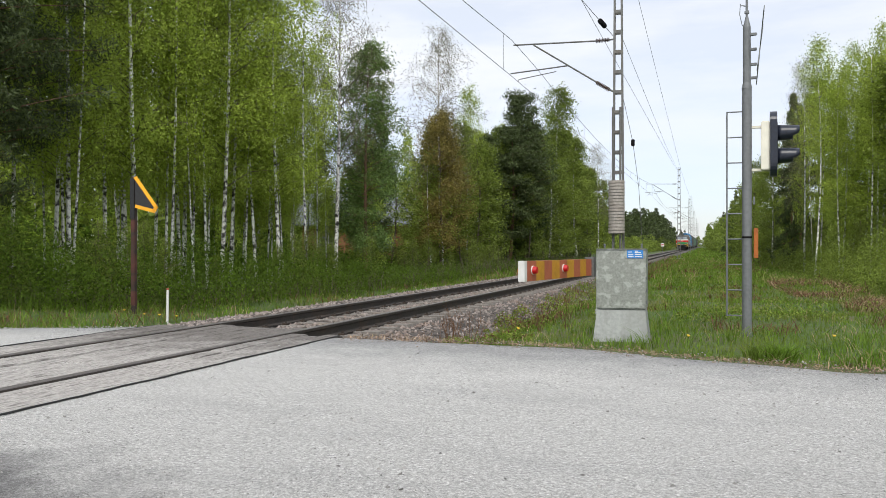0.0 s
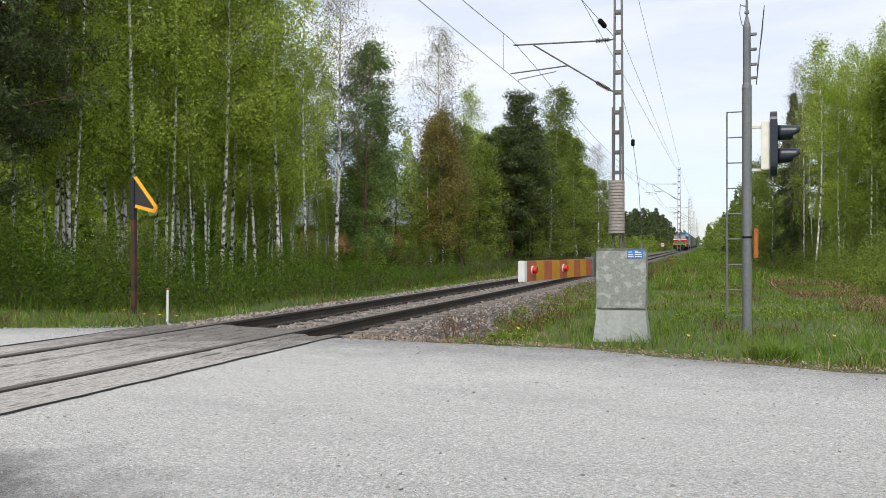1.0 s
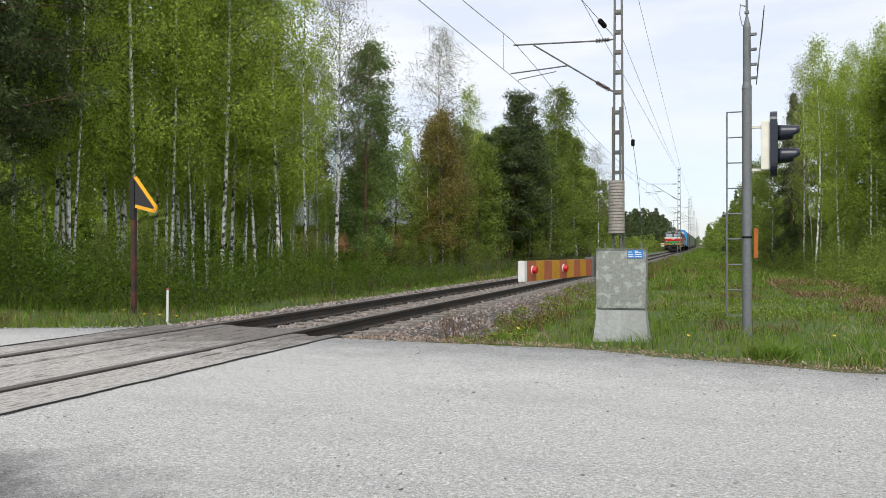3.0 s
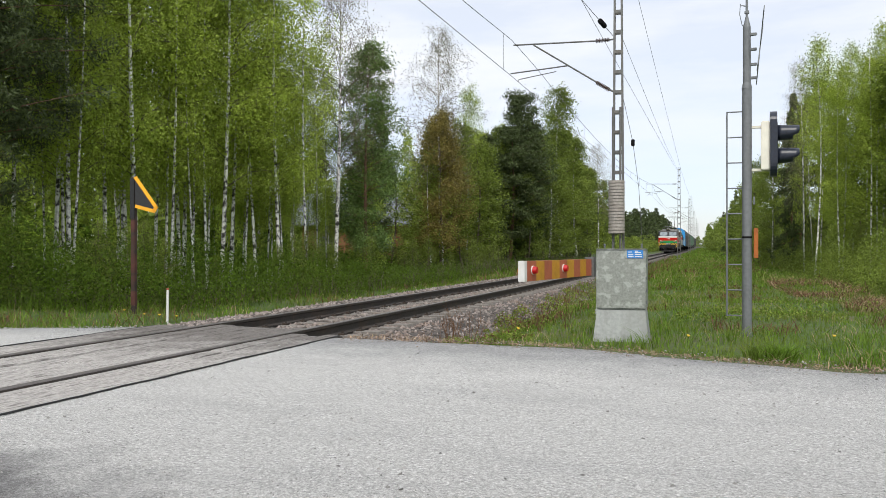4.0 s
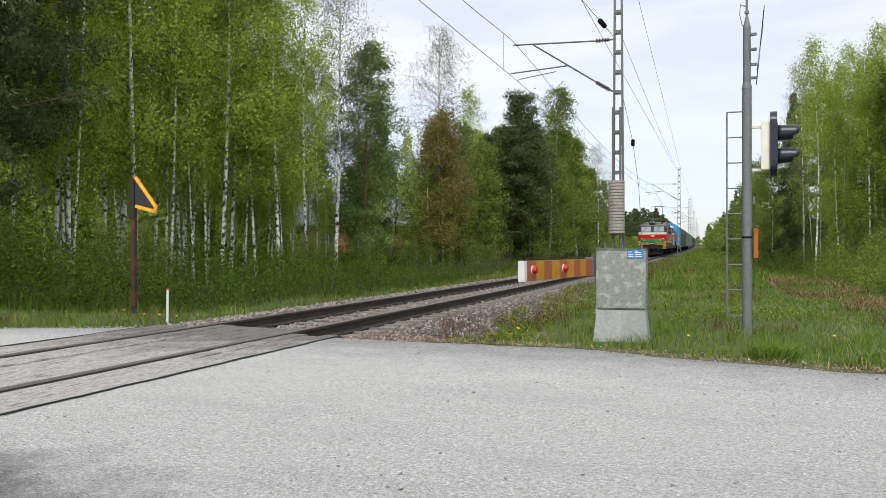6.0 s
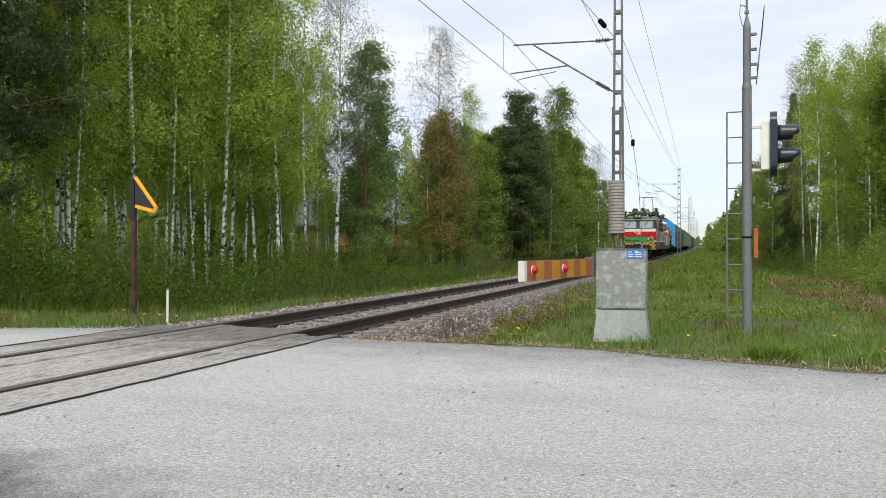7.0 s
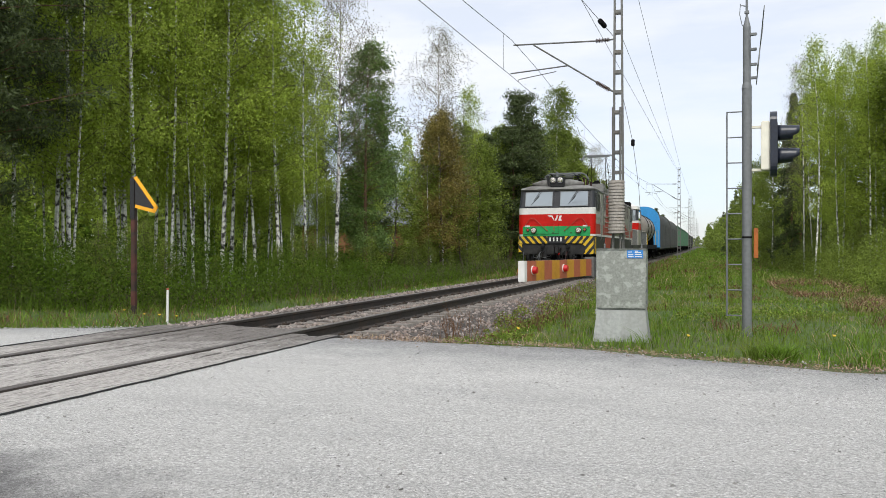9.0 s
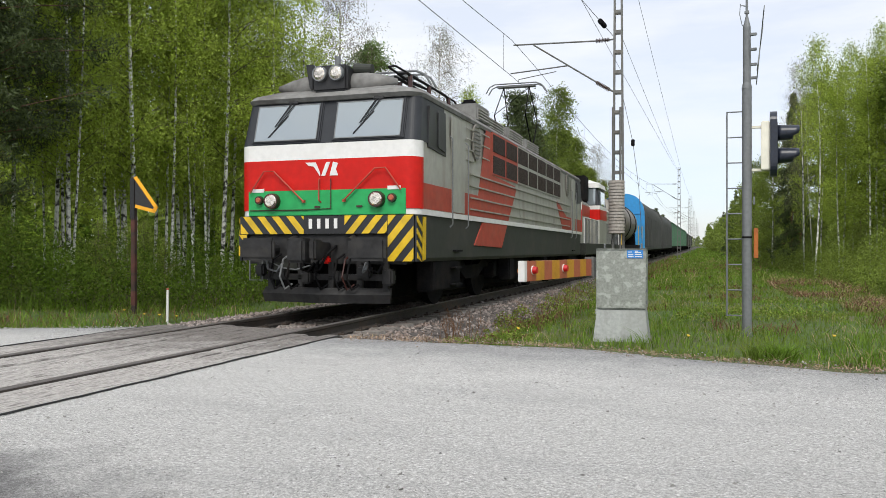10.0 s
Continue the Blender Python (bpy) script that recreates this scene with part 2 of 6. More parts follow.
for a, b in ((wc.outputs["Object"], wx.inputs[0]), (wc.outputs["Object"], wv.inputs["Vector"]), (wv.outputs["Fac"], wa.inputs[0]), (wx.outputs["Y"], wa.inputs[2]), (wa.outputs[0], wm.inputs["Value"]),
             (wm.outputs[0], wk.inputs["Factor"]), (plain, wk.inputs["A"]), (wk.outputs["Result"], wp.inputs["Base Color"])):
    wt.links.new(a, b)

# the near left corner of the road is darker, with a ragged edge
rt = M["road"].node_tree
rp = rt.nodes["Principled BSDF"]
was = rp.inputs["Base Color"].links[0].from_socket
tc = rt.nodes.new("ShaderNodeTexCoord")
off = rt.nodes.new("ShaderNodeVectorMath")
off.operation = "SUBTRACT"
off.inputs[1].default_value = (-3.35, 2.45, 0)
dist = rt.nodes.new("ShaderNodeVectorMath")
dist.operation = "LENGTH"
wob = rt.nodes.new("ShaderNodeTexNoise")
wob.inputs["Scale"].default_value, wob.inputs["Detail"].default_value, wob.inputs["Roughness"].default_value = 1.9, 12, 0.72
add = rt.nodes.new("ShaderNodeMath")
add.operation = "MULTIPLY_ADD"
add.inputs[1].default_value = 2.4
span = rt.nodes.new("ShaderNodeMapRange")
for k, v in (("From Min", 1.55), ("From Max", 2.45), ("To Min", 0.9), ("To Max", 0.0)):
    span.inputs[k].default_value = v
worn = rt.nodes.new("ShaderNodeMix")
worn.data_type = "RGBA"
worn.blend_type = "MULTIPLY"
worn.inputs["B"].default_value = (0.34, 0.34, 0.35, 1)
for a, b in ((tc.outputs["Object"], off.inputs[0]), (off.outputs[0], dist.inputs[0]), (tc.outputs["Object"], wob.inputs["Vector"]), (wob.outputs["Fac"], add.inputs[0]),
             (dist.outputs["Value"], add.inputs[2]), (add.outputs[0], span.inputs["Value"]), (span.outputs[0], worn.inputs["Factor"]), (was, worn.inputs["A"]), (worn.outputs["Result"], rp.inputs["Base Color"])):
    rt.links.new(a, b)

# the far side of the road, by the verge, is darker and slightly bluer
side = rt.nodes.new("ShaderNodeSeparateXYZ")
slant = rt.nodes.new("ShaderNodeMath")
slant.operation = "MULTIPLY_ADD"
slant.inputs[1].default_value = 0.12
ragged = rt.nodes.new("ShaderNodeMath")
ragged.operation = "MULTIPLY_ADD"
ragged.inputs[1].default_value = 2.6
bare = rt.nodes.new("ShaderNodeMapRange")
for k, v in (("From Min", 7.9), ("From Max", 9.7), ("To Min", 0.0), ("To Max", 0.85)):
    bare.inputs[k].default_value = v
far_tone = rt.nodes.new("ShaderNodeMix")
far_tone.data_type, far_tone.blend_type = "RGBA", "MULTIPLY"
far_tone.inputs["B"].default_value = (0.50, 0.51, 0.53, 1)
for a, b in ((tc.outputs["Object"], side.inputs[0]), (side.outputs["X"], slant.inputs[0]), (side.outputs["Y"], slant.inputs[2]), (wob.outputs["Fac"], ragged.inputs[0]), (slant.outputs[0], ragged.inputs[2]),
             (ragged.outputs[0], bare.inputs["Value"]), (bare.outputs[0], far_tone.inputs["Factor"]), (worn.outputs["Result"], far_tone.inputs["A"]), (far_tone.outputs["Result"], rp.inputs["Base Color"])):
    rt.links.new(a, b)
# single grains of the asphalt: small ones everywhere, larger ones here and there
last = far_tone.outputs["Result"]
for scale, lo, hi in ((230.0, 0.62, 1.30), (105.0, 0.80, 1.17)):
    cells = rt.nodes.new("ShaderNodeTexVoronoi")
    cells.inputs["Scale"].default_value = scale
    rt.links.new(tc.outputs["Object"], cells.inputs["Vector"])
    pick = rt.nodes.new("ShaderNodeSeparateColor")
    rt.links.new(cells.outputs["Color"], pick.inputs[0])
    shade = rt.nodes.new("ShaderNodeMapRange")
    shade.inputs["To Min"].default_value, shade.inputs["To Max"].default_value = lo, hi
    rt.links.new(pick.outputs["Red"], shade.inputs["Value"])
    tone = rt.nodes.new("ShaderNodeMix")
    tone.data_type, tone.blend_type = "RGBA", "MULTIPLY"
    tone.inputs["Factor"].default_value = 1.0
    rt.links.new(last, tone.inputs["A"])
    rt.links.new(shade.outputs[0], tone.inputs["B"])
    last = tone.outputs["Result"]
    relief = rt.nodes.new("ShaderNodeBump")
    relief.inputs["Strength"].default_value, relief.inputs["Distance"].default_value = 0.5, 0.3 / scale
    relief.invert = True
    rt.links.new(cells.outputs["Distance"], relief.inputs["Height"])
    before = rp.inputs["Normal"].links[0].from_socket
    rt.links.new(before, relief.inputs["Normal"])
    rt.links.new(relief.outputs[0], rp.inputs["Normal"])
rt.links.new(last, rp.inputs["Base Color"])


# ---------------------------------------------------------------- mesh tools
def part(name, bm, material, parent=None, label="", smooth=False):
    me = bpy.data.meshes.new(name)
    if isinstance(bm, bmesh.types.BMesh):
        bmesh.ops.recalc_face_normals(bm, faces=bm.faces)
        bm.to_mesh(me)
        bm.free()
    else:
        verts, faces = bm
        me.from_pydata([tuple(v) for v in verts], [], [tuple(f) for f in faces])
        me.update()
    me.materials.append(M[material])
    if smooth:
        me.polygons.foreach_set("use_smooth", [True] * len(me.polygons))
    ob = new(name, me)
    if parent is not None:
        ob.parent = parent
    return tagged(ob, label)


def thing(name, label, category, at=(0, 0, 0), group="", kind=""):
    e = new(name)
    e.location = at
    return tagged(e, label, category, group, kind)


def box(bm, x0, x1, y0, y1, z0, z1, bevel=0.0, m=None):
    r = bmesh.ops.create_cube(bm, size=1.0)
    t = Matrix.Translation(((x0 + x1) / 2, (y0 + y1) / 2, (z0 + z1) / 2)) @ Matrix.Diagonal((abs(x1 - x0), abs(y1 - y0), abs(z1 - z0), 1))
    bmesh.ops.transform(bm, matrix=(m @ t if m else t), verts=r["verts"])
    if bevel:
        es = list({e for v in r["verts"] for e in v.link_edges})
        bmesh.ops.bevel(bm, geom=es, offset=bevel, segments=2, affect="EDGES")
    return bm


def rod(bm, a, b, r0, r1=None, seg=8):
    a, b = Vector(a), Vector(b)
    d = b - a
    t = Matrix.Translation((a + b) / 2) @ d.to_track_quat("Z", "Y").to_matrix().to_4x4()
    bmesh.ops.create_cone(bm, cap_ends=True, segments=seg, radius1=r0, radius2=r0 if r1 is None else r1, depth=d.length, matrix=t)
    return bm


def tube(bm, pts, r0, r1=None, seg=6):
    """A tapering tube along a line of points."""
    pts = [Vector(p) for p in pts]
    r1 = r0 if r1 is None else r1
    rings = []
    for i, p in enumerate(pts):
        d = (pts[min(i + 1, len(pts) - 1)] - pts[max(i - 1, 0)]).normalized()
        u = d.orthogonal().normalized() if i == 0 else (u - d * u.dot(d)).normalized()
        w = d.cross(u)
        r = r0 + (r1 - r0) * i / max(1, len(pts) - 1)
        rings.append([bm.verts.new(p + r * (math.cos(k * math.tau / seg) * u + math.sin(k * math.tau / seg) * w)) for k in range(seg)])
    for a, b in zip(rings, rings[1:]):
        for k in range(seg):
            bm.faces.new((a[k], a[(k + 1) % seg], b[(k + 1) % seg], b[k]))
    bm.faces.new(rings[0][::-1])
    bm.faces.new(rings[-1])
    return bm


def prism(bm, pts, depth, m=None):
    """A flat outline in x and z, given thickness along y from 0."""
    vs = [[bm.verts.new((x, y, z)) for x, z in pts] for y in (0, depth)]
    n = len(pts)
    bm.faces.new(vs[0])
    bm.faces.new(vs[1][::-1])
    for i in range(n):
        bm.faces.new((vs[0][i], vs[1][i], vs[1][(i + 1) % n], vs[0][(i + 1) % n]))
    if m:
        bmesh.ops.transform(bm, matrix=m, verts=vs[0] + vs[1])
    return bm


def loft(bm, rings, caps=True):
    vs = [[bm.verts.new(p) for p in r] for r in rings]
    n = len(vs[0])
    for a, b in zip(vs, vs[1:]):
        for k in range(n):
            bm.faces.new((a[k], a[(k + 1) % n], b[(k + 1) % n], b[k]))
    if caps:
        bm.faces.new(vs[0][::-1])
        bm.faces.new(vs[-1])
    return bm


def nb():
    return bmesh.new()


# ---------------------------------------------------------------- lie of the land
TRACK = -5.85


def rise(y):
    return 0.0 if y < 20 else 0.0062 * (y - 20) ** 2 / 80 if y < 60 else 0.0062 * (y - 40)


def road_edge(x):
    """How far the road reaches along the track, at x."""
    pts = ((-200, -50), (-30, 0.5), (-9.3, 8.7), (-8.3, 9.2), (-7.1, 9.75), (-4.3, 9.1), (-1.5, 9.0), (0.27, 8.3), (1.5, 8.0), (4, 7.6), (40, 4), (200, -5))
    return float(np.interp(x, [p[0] for p in pts], [p[1] for p in pts]))


def land(x, y):
    """Height of the soil; rail tops lie at rise(y)."""
    c = abs(x - TRACK)
    near = max(0.0, min(1.0, (24 - y) / 12))
    side = -0.36 + (0.26 * near if x > TRACK else 0.14 * near)
    z = float(np.interp(c, (0, 2.3, 3.3, 4.6, 9, 14), (-0.5, -0.5, side - 0.06, side, side, side + 0.05)))
    z += 0.10 * noise.noise((x * 0.35, y * 0.35, 0)) * min(1, max(0, (y - road_edge(x)) / 3)) * min(1, max(0, (c - 2.5) / 2))
    e = y - road_edge(x)
    if e < 0.8 and c > 0:
        t = max(0.0, e / 0.8)
        z = z * t + (-0.055 - 0.12 * min(1.0, max(0.0, -e / 0.8))) * (1 - t)
    return z + rise(y)


def sheet(name, xs, ys, f, material):
    verts = [(x, y, f(x, y)) for y in ys for x in xs]
    n = len(xs)
    faces = [(j * n + i, j * n + i + 1, (j + 1) * n + i + 1, (j + 1) * n + i) for j in range(len(ys) - 1) for i in range(n - 1)]
    return part(name, (verts, faces), material, smooth=True)


def spaced(*spans):
    out = []
    for a, b, d in spans:
        out += list(np.arange(a, b, d))
    return [float(v) for v in out] + [float(spans[-1][1])]


xs = spaced((-2500, -200, 230), (-200, -40, 20), (-40, -14, 2), (-14, 10, 0.35), (10, 40, 3), (40, 200, 20), (200, 2500, 230))
ys = spaced((-2500, -100, 240), (-100, 0, 10), (0, 6, 1), (6, 30, 0.35), (30, 70, 1.2), (70, 200, 6), (200, 600, 40), (600, 3000, 240))
tagged(sheet("ground", xs, ys, land, "ground"), "rough grassy soil beside the railway", "ground", kind="structure")

# the road: a worn grey surface with a crumbling edge
verts, faces = [], []
rx = spaced((-200, -30, 10), (-30, -12, 1.5), (-12, 10, 0.16), (10, 40, 3), (40, 200, 20))
for x in rx:
    e = road_edge(x) + 0.10 * noise.noise((x * 1.3, 0, 0)) + 0.06 * noise.noise((x * 5.1, 3, 0))
    for k in range(26):
        t = 1 - (1 - k / 25) ** 2
        y = -60 + (e + 60) * t
        z = -0.028 + 0.012 * noise.noise((x * 0.5, y * 0.5, 1)) + rise(y) - (0.0 if k < 24 else 0.008 if k == 24 else 0.05)
        verts.append((x, y, z))
for i in range(len(rx) - 1):
    faces += [(i * 26 + k, (i + 1) * 26 + k, (i + 1) * 26 + k + 1, i * 26 + k + 1) for k in range(25)]
tagged(part("road", (verts, faces), "road", smooth=True), "dusty pale grey asphalt road over the level crossing", "road", kind="structure")

# ballast bed
verts, faces = [], []
by = spaced((9.0, 40, 1), (40, 100, 5), (100, 700, 30))
prof = ((-3.2, -0.55), (-2.55, -0.20), (-1.7, -0.135), (-0.8, -0.2), (0, -0.21), (0.8, -0.2), (1.65, -0.215), (2.1, -0.36), (2.75, -0.55))
for y in by:
    verts += [(TRACK + x, y, z + rise(y)) for x, z in prof]
for j in range(len(by) - 1):
    faces += [(j * 9 + i, j * 9 + i + 1, (j + 1) * 9 + i + 1, (j + 1) * 9 + i) for i in range(8)]
tagged(part("ballast_bed", (verts, faces), "ballast"), "crushed granite ballast bed under the track", "ballast", kind="structure")

# ---------------------------------------------------------------- track
RAIL_X = (TRACK - 0.7975, TRACK + 0.7975)
track = thing("railway_track", "single rusty railway track on concrete sleepers, shiny railheads", "railway track")
RPROF = ((-0.075, -0.172), (0.075, -0.172), (0.075, -0.160), (0.012, -0.140), (0.009, -0.055), (0.034, -0.040), (0.034, -0.008),
         (-0.034, -0.008), (-0.034, -0.040), (-0.009, -0.055), (-0.012, -0.140), (-0.075, -0.160))
ry = spaced((-60, 20, 10), (20, 60, 2), (60, 700, 20))
for rx0 in RAIL_X:
    r = part("rail", loft(nb(), [[(rx0 + x, y, z + rise(y)) for x, z in RPROF] for y in ry]), "rail_side", track)
    part("railhead", loft(nb(), [[(rx0 + x, y, z + rise(y)) for x, z in ((-0.034, -0.0085), (0.034, -0.0085), (0.031, 0.0), (0.022, 0.004), (-0.022, 0.004), (-0.031, 0.0))] for y in ry]),
         "rail_top", r, "rail top worn bright by wheels")

bm = nb()
prism(bm, ((-1.3, -0.22), (1.3, -0.22), (1.28, -0.155), (0.95, -0.16), (0.55, -0.175), (0.3, -0.185), (-0.3, -0.185), (-0.55, -0.175), (-0.95, -0.16), (-1.28, -0.155)), 0.26)
first = part("sleeper", bm, "concrete", track)
first.location = (TRACK, 9.75, 0)
bm = nb()
box(bm, -0.045, 0.045, 0.06, 0.2, -0.172, -0.135, 0.01)
rod(bm, (0, 0.13, -0.14), (0, 0.13, -0.105), 0.02, seg=6)
clip0 = part("rail_clip", bm, "rail_side", track)
clip0.location = (TRACK - 0.93, 9.75, 0)
for k in range(150):
    y = 9.75 + 0.61 * k
    if k:
        o = new("sleeper", first.data)
        o.parent = track
        o.location = (TRACK, y, rise(y) - 0.004)
    if k < 70:
        for sx in (-0.93, -0.665, 0.665, 0.93):
            if k or sx > -0.9:
                o = new("rail_clip", clip0.data)
                o.parent = track
                o.location = (TRACK + sx, y, rise(y) - 0.004)

# ---------------------------------------------------------------- level crossing deck
deck = thing("crossing_deck", "weathered grey timber deck laid between and beside the rails", "crossing deck")


def planks(x0, x1, n, yend):
    w = (x1 - x0) / n
    for i in range(n):
        y = -16.0 + random.uniform(0, 2)
        while y < yend:
            step = random.uniform(3.2, 4.6)
            y2 = min(y + step, yend + random.uniform(-0.12, 0.1))
            if yend - y2 < 0.9:
                y2 = yend + random.uniform(-0.12, 0.1)
            bm = nb()
            top = -0.014 + random.uniform(-0.008, 0.006)
            g = random.uniform(0.006, 0.012)
            loft(bm, [[(x0 + i * w + g, yy, -0.16), (x0 + (i + 1) * w - g, yy, -0.16), (x0 + (i + 1) * w - g, yy, top - 0.008 + dz),
                       (x0 + (i + 1) * w - g - 0.01, yy, top + dz), (x0 + i * w + g + 0.01, yy, top + dz), (x0 + i * w + g, yy, top - 0.008 + dz)]
                      for yy, dz in ((y + 0.004, -0.01), (y + 0.05, 0), ((y + y2) / 2, random.uniform(-0.004, 0.003)), (y2 - 0.05, 0), (y2 - 0.004, -0.012))])
            part("plank", bm, "timber", deck)
            y = y2 + 0.004
            if yend - y < 0.5:
                break


planks(RAIL_X[0] + 0.105, RAIL_X[1] - 0.105, 6, 9.85)
planks(RAIL_X[1] + 0.045, -4.33, 3, 9.15)
planks(-7.36, RAIL_X[0] - 0.045, 3, 9.65)

# crumbling black joint between deck and road
for x0, yend in ((-4.325, 9.2), (-7.385, 9.6)):
    ys_j = [-16 + 0.06 * k for k in range(int((yend + 16) / 0.06))]
    vj = []
    for y in ys_j:
        w = 0.003 + 0.014 * abs(noise.noise((y * 4.3, x0, 0)))
        o = 0.026 * noise.noise((y * 1.7, x0, 5)) + 0.016 * noise.noise((y * 6.5, x0, 8))
        vj += [(x0 + o - w, y, -0.022), (x0 + o - w * 0.4, y, -0.010), (x0 + o + w * 0.5, y, -0.011), (x0 + o + w, y, -0.024)]
    fj = [(4 * k + i, 4 * k + i + 1, 4 * k + i + 5, 4 * k + i + 4) for k in range(len(ys_j) - 1) for i in range(3)]
    part("joint", (vj, fj), "black", deck, "crumbling black joint")

# ---------------------------------------------------------------- stones
rng = np.random.default_rng(5)
OCT = np.array([(1, 0, 0), (0, 1, 0), (-1, 0, 0), (0, -1, 0), (0, 0, 1), (0, 0, -1)], float)
OCTF = np.array([(0, 1, 4), (1, 2, 4), (2, 3, 4), (3, 0, 4), (1, 0, 5), (2, 1, 5), (3, 2, 5), (0, 3, 5)])


def bulk(name, verts, faces, material):
    """One mesh from arrays of vertices and triangles."""
    me = bpy.data.meshes.new(name)
    me.vertices.add(len(verts))
    me.vertices.foreach_set("co", np.ascontiguousarray(verts, np.float32).ravel())
    me.loops.add(faces.size)
    me.loops.foreach_set("vertex_index", np.ascontiguousarray(faces, np.int32).ravel())
    me.polygons.add(len(faces))
    me.polygons.foreach_set("loop_start", np.arange(0, faces.size, faces.shape[1], dtype=np.int32))
    me.materials.append(M[material])
    me.update(calc_edges=True)
    me.validate()
    return me


def stones(name, centres, size, material):
    n = len(centres)
    v = OCT[None] * rng.uniform(0.6, 1.25, (n, 6, 3)) + rng.normal(0, 0.22, (n, 6, 3))
    a = rng.uniform(0, math.tau, n)
    c, s = np.cos(a)[:, None], np.sin(a)[:, None]
    x, y = v[..., 0] * c - v[..., 1] * s, v[..., 0] * s + v[..., 1] * c
    v = np.stack([x, y, v[..., 2] * 0.75], -1) * (size * rng.uniform(0.55, 1.35, n))[:, None, None] + centres[:, None]
    f = OCTF[None] + 6 * np.arange(n)[:, None, None]
    return new(name, bulk(name, v.reshape(-1, 3), f.reshape(-1, 3), material))


pts = []
while len(pts) < 15000:
    y = 9.2 + 48 * rng.random() ** 1.7
    c = rng.uniform(-3.0, 2.7)
    if abs(abs(c) - 0.7975) < 0.08:
        continue
    z = float(np.interp(c, [p[0] for p in prof], [p[1] for p in prof]))
    k = (y - 9.75) / 0.61
    if abs(c) < 1.3 and (k - math.floor(k)) < 0.44 and rng.random() < 0.85:
        continue
    pts.append((TRACK + c, y, z + rise(y) + 0.005))
tagged(stones("ballast_stones", np.array(pts), 0.042, "stone"), "pinkish grey crushed granite stones", "stones", kind="stuff")
pts = []
for _ in range(5200):
    x = rng.uniform(-4.4, 4)
    e = road_edge(x)
    if rng.random() < 0.03:
        pts.append((x, e + rng.normal(0, 0.16), land(x, e + 0.1) + 0.05))
    else:
        if rng.random() < 0.07:
            y = rng.uniform(2.5, e)
            pts.append((rng.uniform(-4.2, 4), y, -0.026))
for _ in range(1500):
    x = rng.uniform(-14, -7.2)
    e = road_edge(x)
    y = e + rng.normal(0.15, 0.25)
    pts.append((x, y, max(land(x, y), -0.12) + 0.02))
pts = [p if p[1] > road_edge(p[0]) else (p[0], p[1], -0.026) for p in pts]
tagged(stones("loose_gravel", np.array(pts), 0.011, "pebble"), "small loose gravel along the road edge", "gravel", kind="stuff")


def road_top(x, y):
    return -0.028 + 0.012 * noise.noise((x * 0.5, y * 0.5, 1))


pts = []
for _ in range(7000):
    y = 2.4 + 6.4 * rng.random() ** 1.3
    x = rng.uniform(-4.2, 4.2)
    if y < road_edge(x):
        pts.append((x, y, road_top(x, y) + 0.001))
tagged(stones("road_grit", np.array(pts), 0.0042, "pebble"), "fine grit lying on the dusty asphalt", "gravel", kind="stuff")


# ---------------------------------------------------------------- plants
def leaf_tris(centres, size, flat=0.0, long=1.6, g=None):
    """Pointed leaves, turned at random, round the centres."""
    g = g or rng
    n = len(centres)
    a = g.normal(0, 1, (n, 3))
    a[:, 2] *= (1 - flat)
    a /= np.linalg.norm(a, axis=1, keepdims=True) + 1e-9
    b = np.cross(a, g.normal(0, 1, (n, 3)))
    b /= np.linalg.norm(b, axis=1, keepdims=True) + 1e-9
    s = (size * g.uniform(0.6, 1.3, n))[:, None]
    v = np.stack([centres - a * s * long * 0.4 - b * s * 0.5, centres - a * s * long * 0.4 + b * s * 0.5, centres + a * s * long * 0.6], 1)
    f = 3 * np.arange(n)[:, None] + np.array([[0, 1, 2]])
    return v.reshape(-1, 3), f


def trunk_line(h, lean, g):
    bend = g.normal(0, 0.012, 2) * h
    return [(lean[0] * t * h + bend[0] * math.sin(t * 3), lean[1] * t * h + bend[1] * math.sin(t * 3), t * h) for t in np.linspace(0, 1, 9)]


def on_line(line, t):
    i = min(int(t * 8), 7)
    return np.array(line[i]) + (t * 8 - i) * (np.array(line[i + 1]) - np.array(line[i]))


